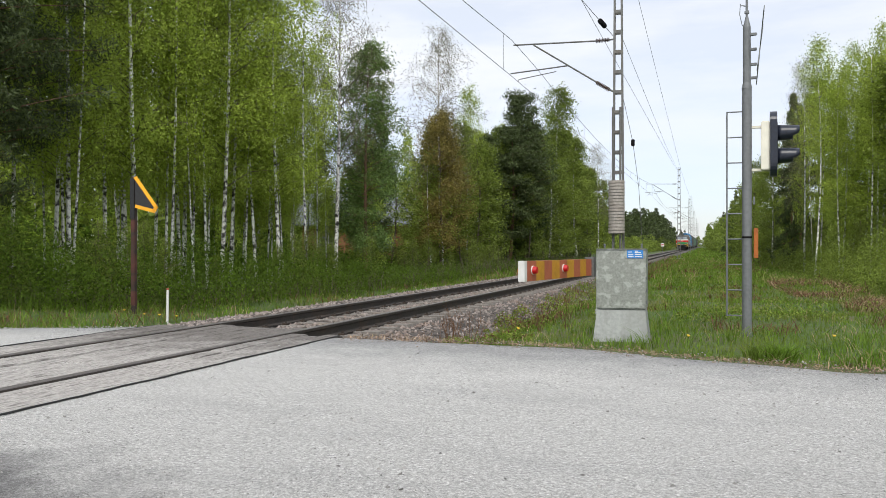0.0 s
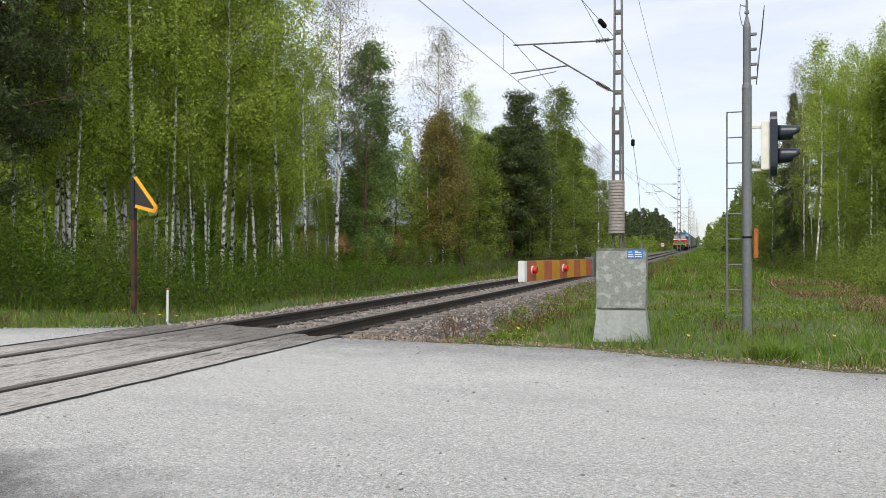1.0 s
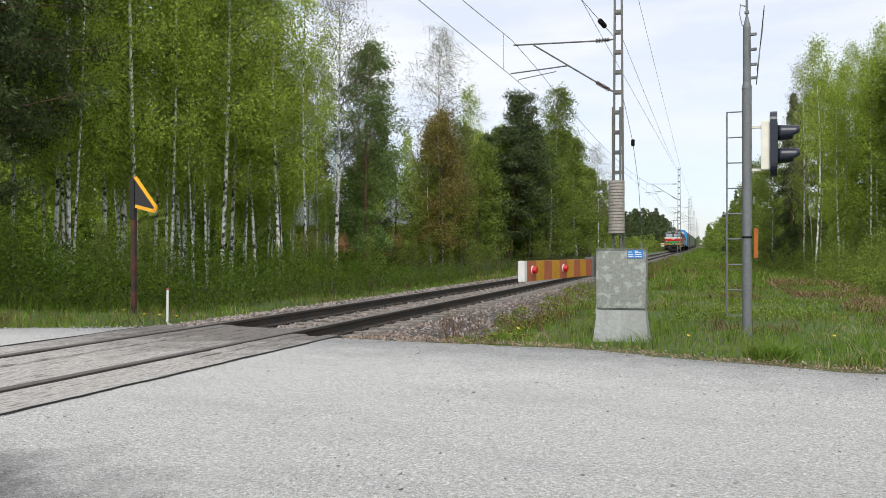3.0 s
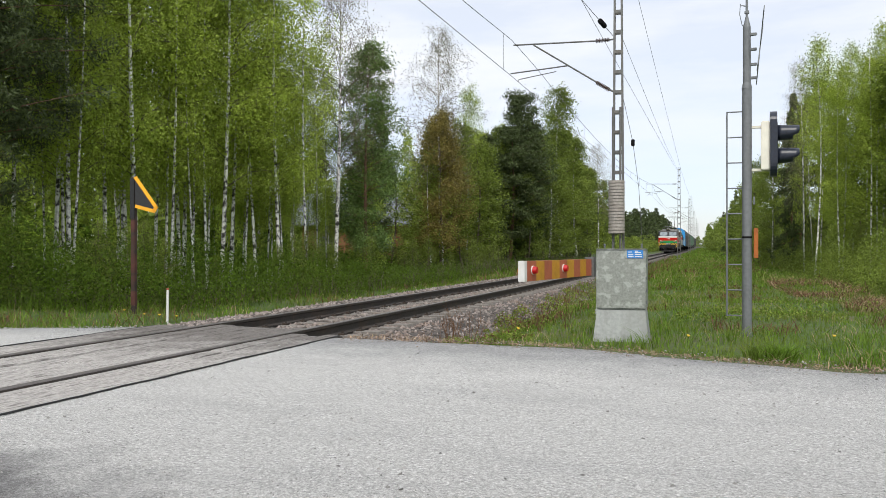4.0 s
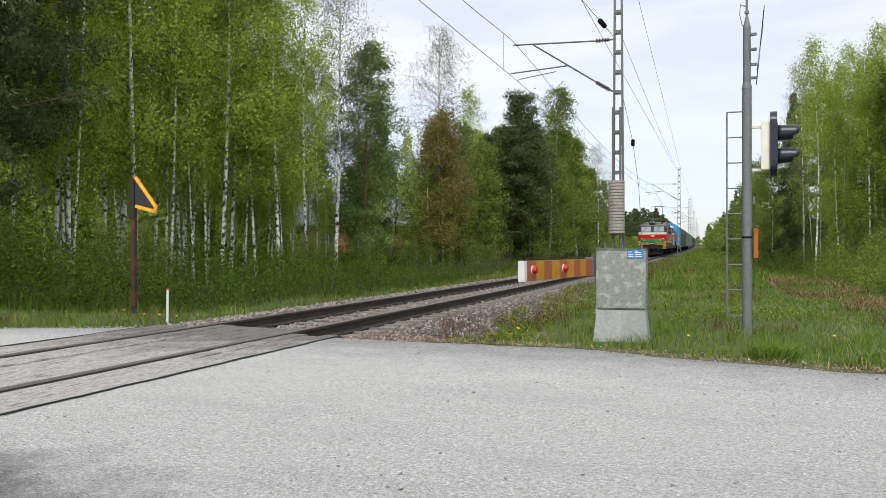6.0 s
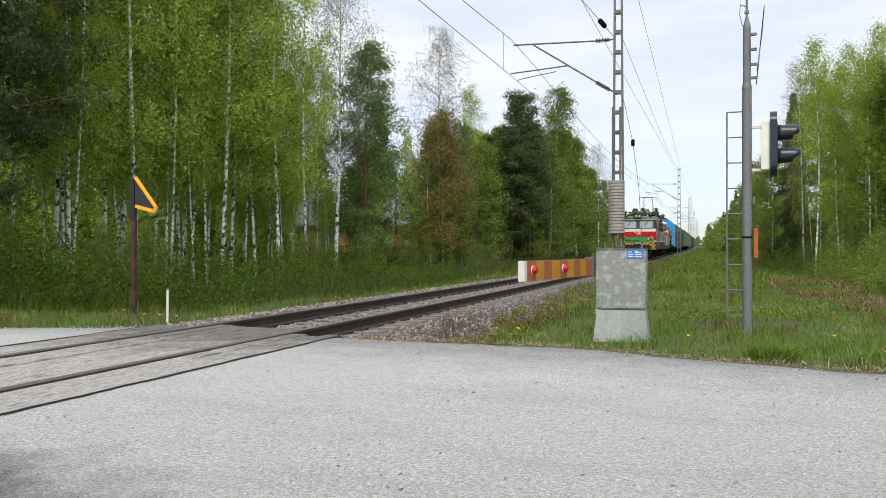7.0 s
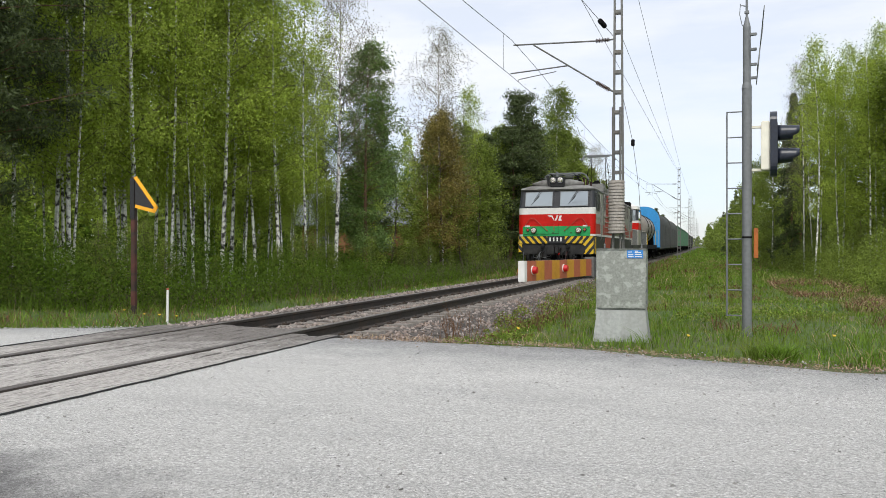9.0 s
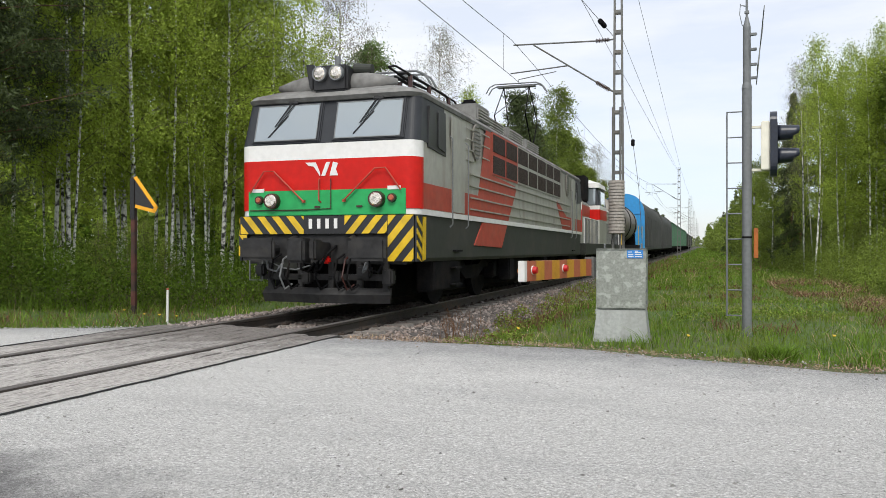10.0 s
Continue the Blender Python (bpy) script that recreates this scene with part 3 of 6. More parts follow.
def make_tree(name, label, h, seed, kind, leaves, size, material, bark, low=0.3, spread=1.6, girth=0.11, n=56, drawn=1):
    """A tapered trunk with limbs, and a crown of small leaves on their twigs."""
    g = np.random.default_rng(seed)
    root = thing(name, label, "tree")
    line = trunk_line(h, g.normal(0, 0.012, 2), g)
    tb, lb = nb(), nb()
    tube(tb, [(x, y, z - 0.25 * (z == 0)) for x, y, z in line], girth, 0.012, 8)
    cs = []
    per = leaves // n
    for i in range(n):
        t = low + (0.985 - low) * (i + g.random()) / n
        p = on_line(line, t)
        az = g.uniform(0, math.tau)
        u = (t - low) / (1 - low)
        if kind == "birch" or kind == "sapling":
            ln = spread * (0.22 + 1.05 * math.sin(math.pi * min(1, 0.30 + 0.70 * u)) ** 0.9) * g.uniform(0.6, 1.15)
            up, droop = 0.95, 0.55
        elif kind == "pine":
            ln = spread * (0.55 + 0.75 * math.sin(math.pi * (0.15 + 0.78 * u))) * g.uniform(0.6, 1.2)
            up, droop = 0.30, 0.10
        elif kind == "cone":
            ln = spread * min(1.0, 0.35 + 2.2 * u) * (1.05 - u) ** 0.5 * g.uniform(0.55, 1.1)
            up, droop = 0.45, 0.15
        else:
            ln = spread * (1.05 - u) * g.uniform(0.75, 1.1)
            up, droop = -0.05, 0.25
        d = np.array([math.cos(az), math.sin(az), 0])
        limb = [p + d * ln * s + np.array([0, 0, ln * (up * s - droop * s * s)]) for s in np.linspace(0, 1, 3)]
        tube(lb, limb, max(0.008, girth * 0.28 * (1 - t * 0.75)), 0.004, 3)
        twigs = 9 if kind in ("birch", "sapling") else 10
        for k in range(twigs):
            s = g.uniform(0.25, 1.0)
            j = min(int(s * 2), 1)
            q = limb[j] + (s * 2 - j) * (limb[j + 1] - limb[j])
            side = np.array([-d[1], d[0], 0]) * g.normal(0, 0.40 if kind == "cone" else 0.22) * ln
            if kind in ("birch", "sapling"):
                tip = q + side + np.array([0, 0, g.uniform(-1.0, 0.2)])
            elif kind in ("pine", "cone"):
                tip = q + side + np.array([0, 0, g.uniform(0.0, 0.28)])
            else:
                tip = q + side + np.array([0, 0, g.uniform(-0.3, 0.05)])
            if k < drawn:
                tube(lb, [q, (q + tip) / 2 + np.array([0, 0, 0.05]), tip], 0.006, 0.003, 3)
            m = max(1, per // twigs)
            w = g.random((m, 1)) ** (0.5 if kind in ("pine", "cone") else 0.8)
            cs.append(q + (tip - q) * w + g.normal(0, {"birch": 0.22, "pine": 0.14, "cone": 0.19, "spruce": 0.12}.get(kind, 0.13), (m, 3)))
    part("trunk", tb, bark, root, smooth=True)
    tagged(part("limb_work", lb, "twig" if bark == "bark" else bark, root), kind="stuff")
    v, f = leaf_tris(np.concatenate(cs), size, long={"pine": 3.4, "cone": 3.2, "spruce": 3.0}.get(kind, 1.5), g=g)
    o = new("crown", bulk("crown", v, f, material))
    o.parent = root
    return root


B_LABEL = "slender birch with white bark and fresh light green leaves"
KINDS = {}
for key, args in {
    "b1": ("birch_tree", B_LABEL, 15.0, 11, "birch", 14500, 0.060, "leaf", "bark", 0.24, 1.35, 0.066, 60, 2),
    "b2": ("birch_tree", B_LABEL, 15.0, 12, "birch", 16000, 0.060, "leaf", "bark", 0.22, 1.5, 0.078, 60, 2),
    "b3": ("birch_tree", B_LABEL, 15.0, 13, "birch", 12500, 0.060, "leaf", "bark", 0.26, 1.2, 0.056, 60, 2),
    "b4": ("alder_tree", "leafy dark green alder at the forest edge", 13.0, 14, "birch", 9500, 0.110, "leaf_dark", "twig", 0.05, 1.8, 0.08, 56, 1),
    "deep": ("birch_tree", "birch standing deeper in the wood", 15.0, 21, "birch", 5000, 0.138, "leaf", "bark", 0.1, 1.7, 0.065, 40, 0),
    "deep2": ("birch_tree", "birch standing deeper in the wood", 15.0, 22, "birch", 5000, 0.138, "leaf_dark", "bark", 0.05, 1.8, 0.06, 40, 0),
    "stem": ("birch_tree", "tall birch with a bare bright white stem", 13.0, 23, "birch", 9000, 0.055, "leaf", "bark", 0.50, 1.1, 0.060, 44, 2),
    "thin": ("birch_tree", "sparse birch just coming into leaf, pale bark", 14.5, 15, "birch", 11000, 0.040, "leaf_pale", "bark", 0.3, 1.8, 0.09, 80, 7),
    "bronze": ("aspen_tree", "young aspen with bronze-brown spring leaves", 11.0, 16, "birch", 17000, 0.072, "leaf_brown", "twig", 0.12, 1.7, 0.09, 56, 2),
    "pine": ("pine_tree", "tall Scots pine with dark green needle clumps", 14.0, 17, "pine", 60000, 0.039, "needle", "pine_bark", 0.15, 2.3, 0.15, 92, 2),
    "pine2": ("pine_tree", "Scots pine with dark green needle clumps", 12.0, 18, "pine", 16000, 0.070, "needle", "pine_bark", 0.18, 1.6, 0.12, 64, 1),
    "cone": ("pine_tree", "young Scots pine with a full tapering crown", 12.0, 24, "cone", 30000, 0.050, "fresh_needle", "pine_bark", 0.12, 2.6, 0.11, 80, 2),
    "dark_cone": ("pine_tree", "dark Scots pine with a full rounded crown", 12.0, 26, "cone", 26000, 0.065, "needle", "pine_bark", 0.08, 2.5, 0.13, 84, 1),
    "tall": ("birch_tree", "tall full birch tapering to a loose top", 15.0, 25, "birch", 20000, 0.092, "leaf_dark", "bark", 0.06, 2.0, 0.11, 84, 1),
    "spruce": ("spruce_tree", "dense dark green spruce", 14.0, 19, "spruce", 20000, 0.080, "needle", "pine_bark", 0.05, 2.6, 0.14, 80, 1),
    "sap": ("sapling", "thin leafy birch sapling in the undergrowth", 4.2, 20, "sapling", 2600, 0.055, "leaf_dark", "twig", 0.04, 0.85, 0.02, 34, 1),
}.items():
    KINDS[key] = make_tree(*args)
    KINDS[key].location = (-30 - 3 * len(KINDS), 60, land(-30, 60))
SIZE = dict(b1=15, b2=15, b3=15, b4=13, thin=14.5, bronze=11, pine=14, pine2=12, spruce=14, sap=4.2, deep=15, deep2=15, stem=13, cone=12, dark_cone=12, tall=15)
SWAYING = []


def plant(key, x, y, h, group="", fat=1.0):
    k = h / SIZE[key]
    m = pose(x, y, land(x, y) - 0.03, 0, 0, random.uniform(0, 360)) @ Matrix.Diagonal((k * fat, k * fat, k, 1))
    made = tagged(copy_thing(KINDS[key], m), group=group)
    if key in ("b1", "b2", "b3", "stem", "thin") and h > 8:
        SWAYING.append((made, m.translation.copy(), m.to_euler().z))
    return made


WEST, EAST = "trees of the western wood", "trees of the eastern wood"
# the trees that stand out along the western edge
for key, x, y, h, fat in (
    ("pine", -16.1, 14.0, 15.0, 0.98), ("pine", -15.9, 12.2, 12.5, 0.95), ("pine", -17.6, 15.6, 13.5, 0.8),
    ("b2", -16.0, 19.9, 16, 1), ("b1", -16.4, 17.6, 15, 1), ("b3", -16.8, 21.0, 15, 1), ("b1", -17.8, 24.4, 15.5, 1),
    ("b2", -16.0, 24.2, 16, 1), ("b3", -15.9, 26.4, 16, 1), ("b2", -15.2, 26.9, 15, 1), ("b1", -14.9, 28.5, 14.2, 0.9),
    ("thin", -15.0, 31.2, 14.0, 1.1), ("cone", -14.4, 33.2, 10.6, 1.05), ("b1", -16.5, 33.5, 9.8, 0.9), ("b4", -15.4, 35, 6.2, 1.1),
    ("thin", -15.0, 46.0, 14.9, 1.25), ("bronze", -14.8, 45.0, 9.6, 1.15), ("pine2", -17.5, 41.5, 8.6, 0.8), ("bronze", -15.6, 47.5, 10.2, 1.0),
    ("b4", -15.0, 50.0, 9.6, 1.0), ("b1", -16.0, 54.5, 13.0, 1.0), ("b4", -14.6, 56.0, 9.0, 1.1),
    ("dark_cone", -14.3, 66.0, 14.2, 1.1), ("b4", -13.6, 64.0, 7.5, 1.3), ("b4", -13.4, 70.0, 8.5, 1.3), ("pine2", -14.9, 63.0, 11.0, 1.4), ("tall", -13.6, 80.0, 17.4, 1.2), ("tall", -13.8, 74.0, 11.0, 1.4), ("tall", -13.4, 89.0, 13.5, 1.3),
    ("b1", -13.8, 90.0, 14.0, 1.0), ("b4", -13.4, 100, 11.0, 1.2), ("thin", -13.5, 108, 15.0, 1.2), ("b4", -14.0, 118, 11.0, 1.2),
):
    plant(key, x, y, h, WEST, fat)
for k in range(16):
    plant(("b1", "b2", "b3")[k % 3], -16.2 - 2.2 * random.random(), 17.5 + 0.85 * k + random.uniform(-0.4, 0.4), random.uniform(13.5, 16.5) if k < 12 else random.uniform(9, 13), WEST, 0.95)
for k in range(46):
    y = 36 + 1.8 * k
    top = float(np.interp(y, (36, 42, 46, 60, 64, 74, 80, 96, 104, 120), (7.4, 7.8, 9.8, 10.6, 12.0, 12.8, 15.5, 16.2, 14.0, 13.5)))
    key = ("deep", "b4", "pine2", "deep2", "b4", "spruce")[k % 6] if y > 60 else ("deep", "b4", "deep2")[k % 3]
    x = -15.2 - 2.8 * random.random()
    if not (0.41 < -x / y < 0.56 and k % 3):
        plant(key, x, y, top * random.uniform(0.78, 1.0), WEST, 1.35)
# slim stems at the front of the wood
for k in range(20):
    plant(("b3", "b1")[k % 2], -15.6 - 4.5 * random.random(), 15.5 + 0.93 * k + random.uniform(-0.4, 0.4), random.uniform(11.5, 15.5) if k < 15 else random.uniform(8, 11), WEST, 0.85)
# the depth of the western wood
for _ in range(64):
    t = random.random()
    y = 8 + 112 * t ** 1.35
    x = -16.5 - 1.2 * random.random() - random.random() ** 1.3 * 16
    if 0.38 < -x / y < 0.57 and 24 < y < 60:
        continue
    key = random.choice(("deep", "deep2", "deep"))
    cap = 16.5 if y < 27 else 8.5 if y < 44 else 10.5 if y < 62 else 13
    plant(key, x, y, random.uniform(0.72, 1.0) * cap, WEST)
# eastern wood
for key, x, y, h, fat in (
    ("b3", 5.6, 45.2, 11.0, 1), ("b2", 6.3, 43.0, 10.3, 1.1), ("b1", 6.0, 41.5, 9.4, 1.1), ("b2", 7.1, 42.2, 10.5, 1.1), ("spruce", 5.5, 58.0, 11.8, 0.75), ("spruce", 5.7, 55.0, 10.5, 0.7), ("b4", 4.3, 72.0, 8.6, 1.3), ("tall", 4.7, 64.0, 9.5, 1.0), ("b4", 4.4, 82.0, 8.5, 1.2), ("b4", 4.2, 96.0, 8.2, 1.2), ("b1", 6.9, 44.0, 11.7, 1), ("b2", 7.6, 41.0, 11.7, 1), ("b1", 8.6, 37.5, 11.9, 1), ("thin", 5.2, 48.5, 11.9, 0.8),
    ("pine2", 7.4, 58.0, 12.0, 0.9), ("b3", 6.0, 51.0, 10.7, 1), ("b2", 5.6, 59.0, 10.1, 1), ("b4", 5.0, 66.0, 9.4, 1), ("spruce", 7.2, 72, 9.6, 0.7),
    ("b1", 4.8, 80, 8.0, 1), ("b4", 4.6, 90, 7.6, 1), ("b2", 9.4, 33.0, 11.2, 1), ("b4", 5.0, 102, 7.2, 1), ("b4", 4.8, 114, 7.2, 1), ("spruce", 6.0, 108, 9.0, 0.8),
):
    plant(key, x, y, h, EAST, fat)
for _ in range(46):
    y = 26 + 95 * random.random() ** 1.3
    plant(random.choice(("deep", "deep2", "b3")) if y > 46 else random.choice(("b1", "b3")), 7.2 + (38 / y) * 2 + 9 * random.random(), y, random.uniform(0.75, 1.0) * (11.4 if y < 60 else 9), EAST)
for k in range(3):
    plant(("deep2", "sap", "b4")[k % 3], -18.5 - 0.6 * k, 38 + 1.1 * k, (5.5, 3.6, 4.8)[k % 3] * random.uniform(0.8, 1.1), WEST, 1.2)
plant("stem", 4.9, 41.5, 11.4, EAST)
plant("stem", 6.9, 39.5, 10.0, EAST)
for k in range(16):
    plant(("b1", "b3", "b4")[k % 3], 7.0 + 5 * random.random(), 36 + 1.5 * k, random.uniform(8.8, 11.0), EAST, 1.2)
# saplings at both edges
for _ in range(44):
    y = 14 + 40 * random.random() ** 1.5
    plant("sap", -12.4 - 2.6 * random.random(), y, random.uniform(0.8, 2.2), "saplings of the western edge", 1.1)
for _ in range(30):
    y = 20 + 60 * random.random() ** 1.3
    plant("sap", 4.6 + 30 / y + 3 * random.random(), y, random.uniform(1.2, 3.8), "saplings of the eastern edge", 1.1)


def scatter_leaves(name, label, n, sampler, size, material):
    c = np.array([sampler() for _ in range(n)])
    v, f = leaf_tris(c, size)
    tagged(new(name, bulk(name, v, f, material)), label, "undergrowth", kind="stuff")


def west_brush():
    y = 12.4 + 70 * rng.random() ** 1.6
    x = -float(np.interp(y, (12, 14, 16, 24, 90), (11.4, 10.6, 9.9, 10.2, 10.9))) - 5.0 * rng.random()
    tall = float(np.interp(y, (12, 20, 28, 36), (1.0, 1.15, 0.75, 0.4)))
    top = (0.45 + 1.7 * abs(noise.noise((x * 0.6, y * 0.6, 4))) + 0.30 * max(0.0, min(2.5, -11 - x))) * tall
    return x, y, land(x, y) + top * rng.random() ** 0.85


def east_brush():
    y = 17 + 60 * rng.random() ** 1.5
    x = 3.6 + 36 / y + 4.0 * rng.random()
    top = 0.4 + 2.6 * abs(noise.noise((x * 0.5, y * 0.4, 9))) + 0.55 * (x - 3.6 - 36 / y)
    return x, y, land(x, y) + top * rng.random()


def wood_floor():
    y = 6 + 72 * rng.random()
    x = -16.5 - 22 * rng.random()
    return x, y, land(x, y) + (0.8 + 1.8 * abs(noise.noise((x * 0.3, y * 0.3, 14)))) * rng.random()


scatter_leaves("wood_floor", "shaded shrubs on the floor of the wood", 60000, wood_floor, 0.12, "shrub")
scatter_leaves("west_undergrowth", "dense low green shrubs along the wood", 105000, west_brush, 0.038, "shrub")
scatter_leaves("east_undergrowth", "dense low willow shrubs beside the clearing", 120000, east_brush, 0.046, "leaf_dark")


def far_wood(x0, x1, y0, y1, h0, h1, n, crowns, seed, cone=False):
    g = np.random.default_rng(seed)
    out = []
    for _ in range(crowns):
        x, y, h = g.uniform(x0, x1), g.uniform(y0, y1), g.uniform(h0, h1)
        m = n // crowns
        t = g.random(m)
        r = (0.08 + 1.7 * (1 - t)) * g.random(m) ** 0.5 if cone else (0.30 + 1.5 * np.sin(np.pi * (0.12 + 0.88 * t)) ** 0.8) * g.random(m) ** 0.4
        a = g.uniform(0, math.tau, m)
        out.append(np.stack([x + r * np.cos(a), y + r * np.sin(a), rise(y) - 0.4 + h * (0.04 + 0.96 * t)], 1))
    return np.concatenate(out)


for nm, lab, args, matn, sz in (
    ("far_wood", "distant dark pine and spruce wood", (-34, -12.4, 195, 330, 8.5, 12.0, 80000, 130, 31), "needle", 0.34),
    ("far_wood", "distant birch wood in spring green", (-24, -10.5, 120, 330, 1.5, 4.0, 40000, 130, 32), "leaf_dark", 0.2),
    ("far_wood", "distant birch wood in spring green", (2.9, 13, 108, 420, 4.5, 8.0, 52000, 150, 33), "leaf_dark", 0.22),
    ("far_wood", "distant birch wood in spring green", (1.3, 6, 165, 430, 5.0, 8.5, 30000, 80, 39), "leaf_dark", 0.24),
    ("far_wood", "distant young spruces among birches", (3.4, 14, 100, 400, 6.5, 10.0, 30000, 60, 38, True), "needle", 0.24),
    ("far_wood", "far wood closing the horizon", (-80, -14, 330, 700, 10, 14, 16000, 90, 34), "needle", 0.8),
    ("far_wood", "far wood closing the horizon", (1.5, 60, 420, 700, 9, 13, 20000, 120, 35), "leaf_dark", 0.8),
    ("far_wood", "far wood closing the horizon", (-75, -36, 0, 130, 10, 14, 70000, 150, 36), "leaf_dark", 0.4),
    ("far_wood", "shaded thickets deep in the wood", (-62, -30, 0, 130, 2.0, 4.5, 36000, 180, 42), "shrub", 0.32),
    ("far_wood", "far wood closing the horizon", (-30, 5, 690, 760, 6, 9, 4000, 40, 41), "leaf_dark", 0.8),
    ("far_wood", "far wood closing the horizon", (20, 60, 10, 140, 9, 12, 20000, 70, 37), "leaf", 0.4),
):
    v, f = leaf_tris(far_wood(*args), sz)
    tagged(new(nm, bulk(nm, v, f, matn)), lab, "woods", kind="stuff")


def blades(name, label, n, sampler, h, w, material, lean=0.35):
    c = np.array([sampler() for _ in range(n)])
    g = rng
    clump = np.array([0.55 + 0.95 * abs(noise.noise((float(q[0]) * 0.9, float(q[1]) * 0.8, 2))) * 1.7 for q in c])
    hh = (h * g.uniform(0.45, 1.35, n) * clump * np.clip(c[:, 1] / 26, 1, 1.5))[:, None]
    a = g.uniform(0, math.tau, n)
    d = np.stack([np.cos(a), np.sin(a), np.zeros(n)], 1)
    o = g.normal(0, lean, (n, 3)) * hh
    o[:, 2] = 0
    up = np.array([[0, 0, 1.0]])
    mid = c + o * 0.35 + up * hh * 0.55
    tip = c + o * 1.2 + up * hh * (1 - 0.3 * g.random((n, 1)))
    ww = (w * g.uniform(0.6, 1.4, n) * np.clip(c[:, 1] / 13, 1, 4))[:, None]
    v = np.stack([c - d * ww, c + d * ww, mid + d * ww * 0.8, mid - d * ww * 0.8, tip], 1).reshape(-1, 3)
    q = 5 * np.arange(n)[:, None]
    f = np.concatenate([q + np.array([[0, 1, 2]]), q + np.array([[0, 2, 3]]), q + np.array([[3, 2, 4]])])
    tagged(new(name, bulk(name, v, f, material)), label, "grass", kind="stuff")


def far_verge():
    y = 85 + 330 * rng.random()
    x = rng.uniform(TRACK + 2.2, 3.5)
    return x, y, land(x, y) + 0.35 * rng.random()


scatter_leaves("far_verge", "distant rough grass beside the line", 16000, far_verge, 0.14, "grass")


def verge_line(y):
    """How far from the track's middle the plants begin."""
    return float(np.interp(y, (8, 10.7, 17, 27, 60), (2.5, 2.25, 1.85, 1.5, 1.6)))


def soil(x, y):
    c = x - TRACK
    bed = float(np.interp(c, [p[0] for p in prof], [p[1] for p in prof])) + rise(y) if abs(c) < 2.75 else -9
    return max(land(x, y), bed)


def east_grass():
    while True:
        y = 8.0 + 110 * rng.random() ** 2.1
        x = rng.uniform(-4.5, 7 + 0.05 * y)
        if y > road_edge(x) + 0.12 + 0.22 * rng.random() and x > TRACK + verge_line(y) + 0.5 * rng.random():
            return x, y, soil(x, y) - 0.02


def west_grass():
    while True:
        y = 8.5 + 60 * rng.random() ** 2.0
        x = TRACK - 2.9 - 6.0 * rng.random()
        if y > road_edge(x) + 0.25 + 0.35 * rng.random():
            return x, y, land(x, y) - 0.02


def straw_spots():
    while True:
        x, y, z = east_grass()
        if noise.noise((x * 0.8, y * 0.5, 7)) > 0.12 or (x > 1.2 and y < 22 and rng.random() < 0.45) or rng.random() < 0.03:
            return x, y, z


def tuft():
    a, r = rng.uniform(0, math.tau), 0.16 * math.sqrt(rng.random())
    return 0.62 + r * 1.5 * math.cos(a), 8.75 + r * math.sin(a), land(0.62, 8.75) - 0.02


def west_weeds():
    while True:
        x, y, z = west_grass()
        if noise.noise((x * 0.9, y * 0.5, 17)) > 0.12:
            return x, y, z


blades("red_weeds", "reddish-brown dead weeds before the wood", 2600, west_weeds, 0.24, 0.006, "weed", 0.6)


def weed_bush():
    while True:
        y = 10 + 30 * rng.random() ** 1.6
        x = TRACK + verge_line(y) + 0.1 + 1.3 * rng.random() ** 1.4
        k = noise.noise((x * 1.6, y * 0.9, 21))
        if k > 0.05:
            return x, y, soil(x, y) + 0.5 * k * rng.random()


def east_bank():
    """Dead growth in front of the eastern shrubs."""
    while True:
        y = 9 + 26 * rng.random() ** 1.3
        x = 1.4 + 30 / y + 2.4 * rng.random()
        if noise.noise((x * 0.7, y * 0.35, 30)) > 0.10 and y > road_edge(x) + 0.4:
            return x, y, land(x, y) - 0.02


def verge_clump():
    while True:
        y = 14 + 75 * rng.random() ** 1.4
        x = rng.uniform(-3.4, 4 + 20 / y)
        k = noise.noise((x * 0.9, y * 0.45, 41))
        if k > 0.22:
            return x, y, land(x, y) + 1.1 * (k - 0.15) * rng.random()


scatter_leaves("verge_herbs", "low broad-leaved herbs scattered over the verge", 16000, verge_clump, 0.032, "leaf_dark")
scatter_leaves("trackside_weeds", "small leafy green weeds along the ballast", 6500, weed_bush, 0.032, "leaf_dark")
scatter_leaves("reddish_weeds", "reddish-brown leafy weeds along the ballast", 4200, weed_bush, 0.026, "weed")


def west_thicket():
    while True:
        x, y, z = west_brush()
        if y > 12.5:
            return x, y, land(x, y) - 0.02


def west_straw():
    x, y, z = west_grass()
    return x, y, z


blades("thicket_stems", "upright thin brown stems of the thicket", 4200, west_thicket, 0.62, 0.003, "twig", 0.22)
blades("thicket_grass", "tall green grass among the thicket", 16000, west_thicket, 0.34, 0.005, "shrub", 0.3)
blades("dry_grass", "pale old grass between track and wood", 3600, west_straw, 0.20, 0.003, "straw", 0.6)
blades("dead_stalks", "tangle of dead brown stalks before the shrubs", 6000, east_bank, 0.27, 0.003, "weed", 0.8)
blades("dead_stalks", "tangle of dry straw before the shrubs", 2400, east_bank, 0.30, 0.003, "straw", 0.8)


def edge_debris():
    x = rng.uniform(-4.2, 4.5)
    y = road_edge(x) + rng.normal(0.08, 0.2)
    return x, y, (max(land(x, y), -0.045) if y > road_edge(x) else -0.03) + 0.004


def weed_spots():
    while True:
        x, y, z = east_grass()
        if x < TRACK + 3.4 and noise.noise((x * 0.9, y * 0.6, 3)) > 0.1 or noise.noise((x * 0.5, y * 0.35, 12)) > 0.38:
            return x, y, z


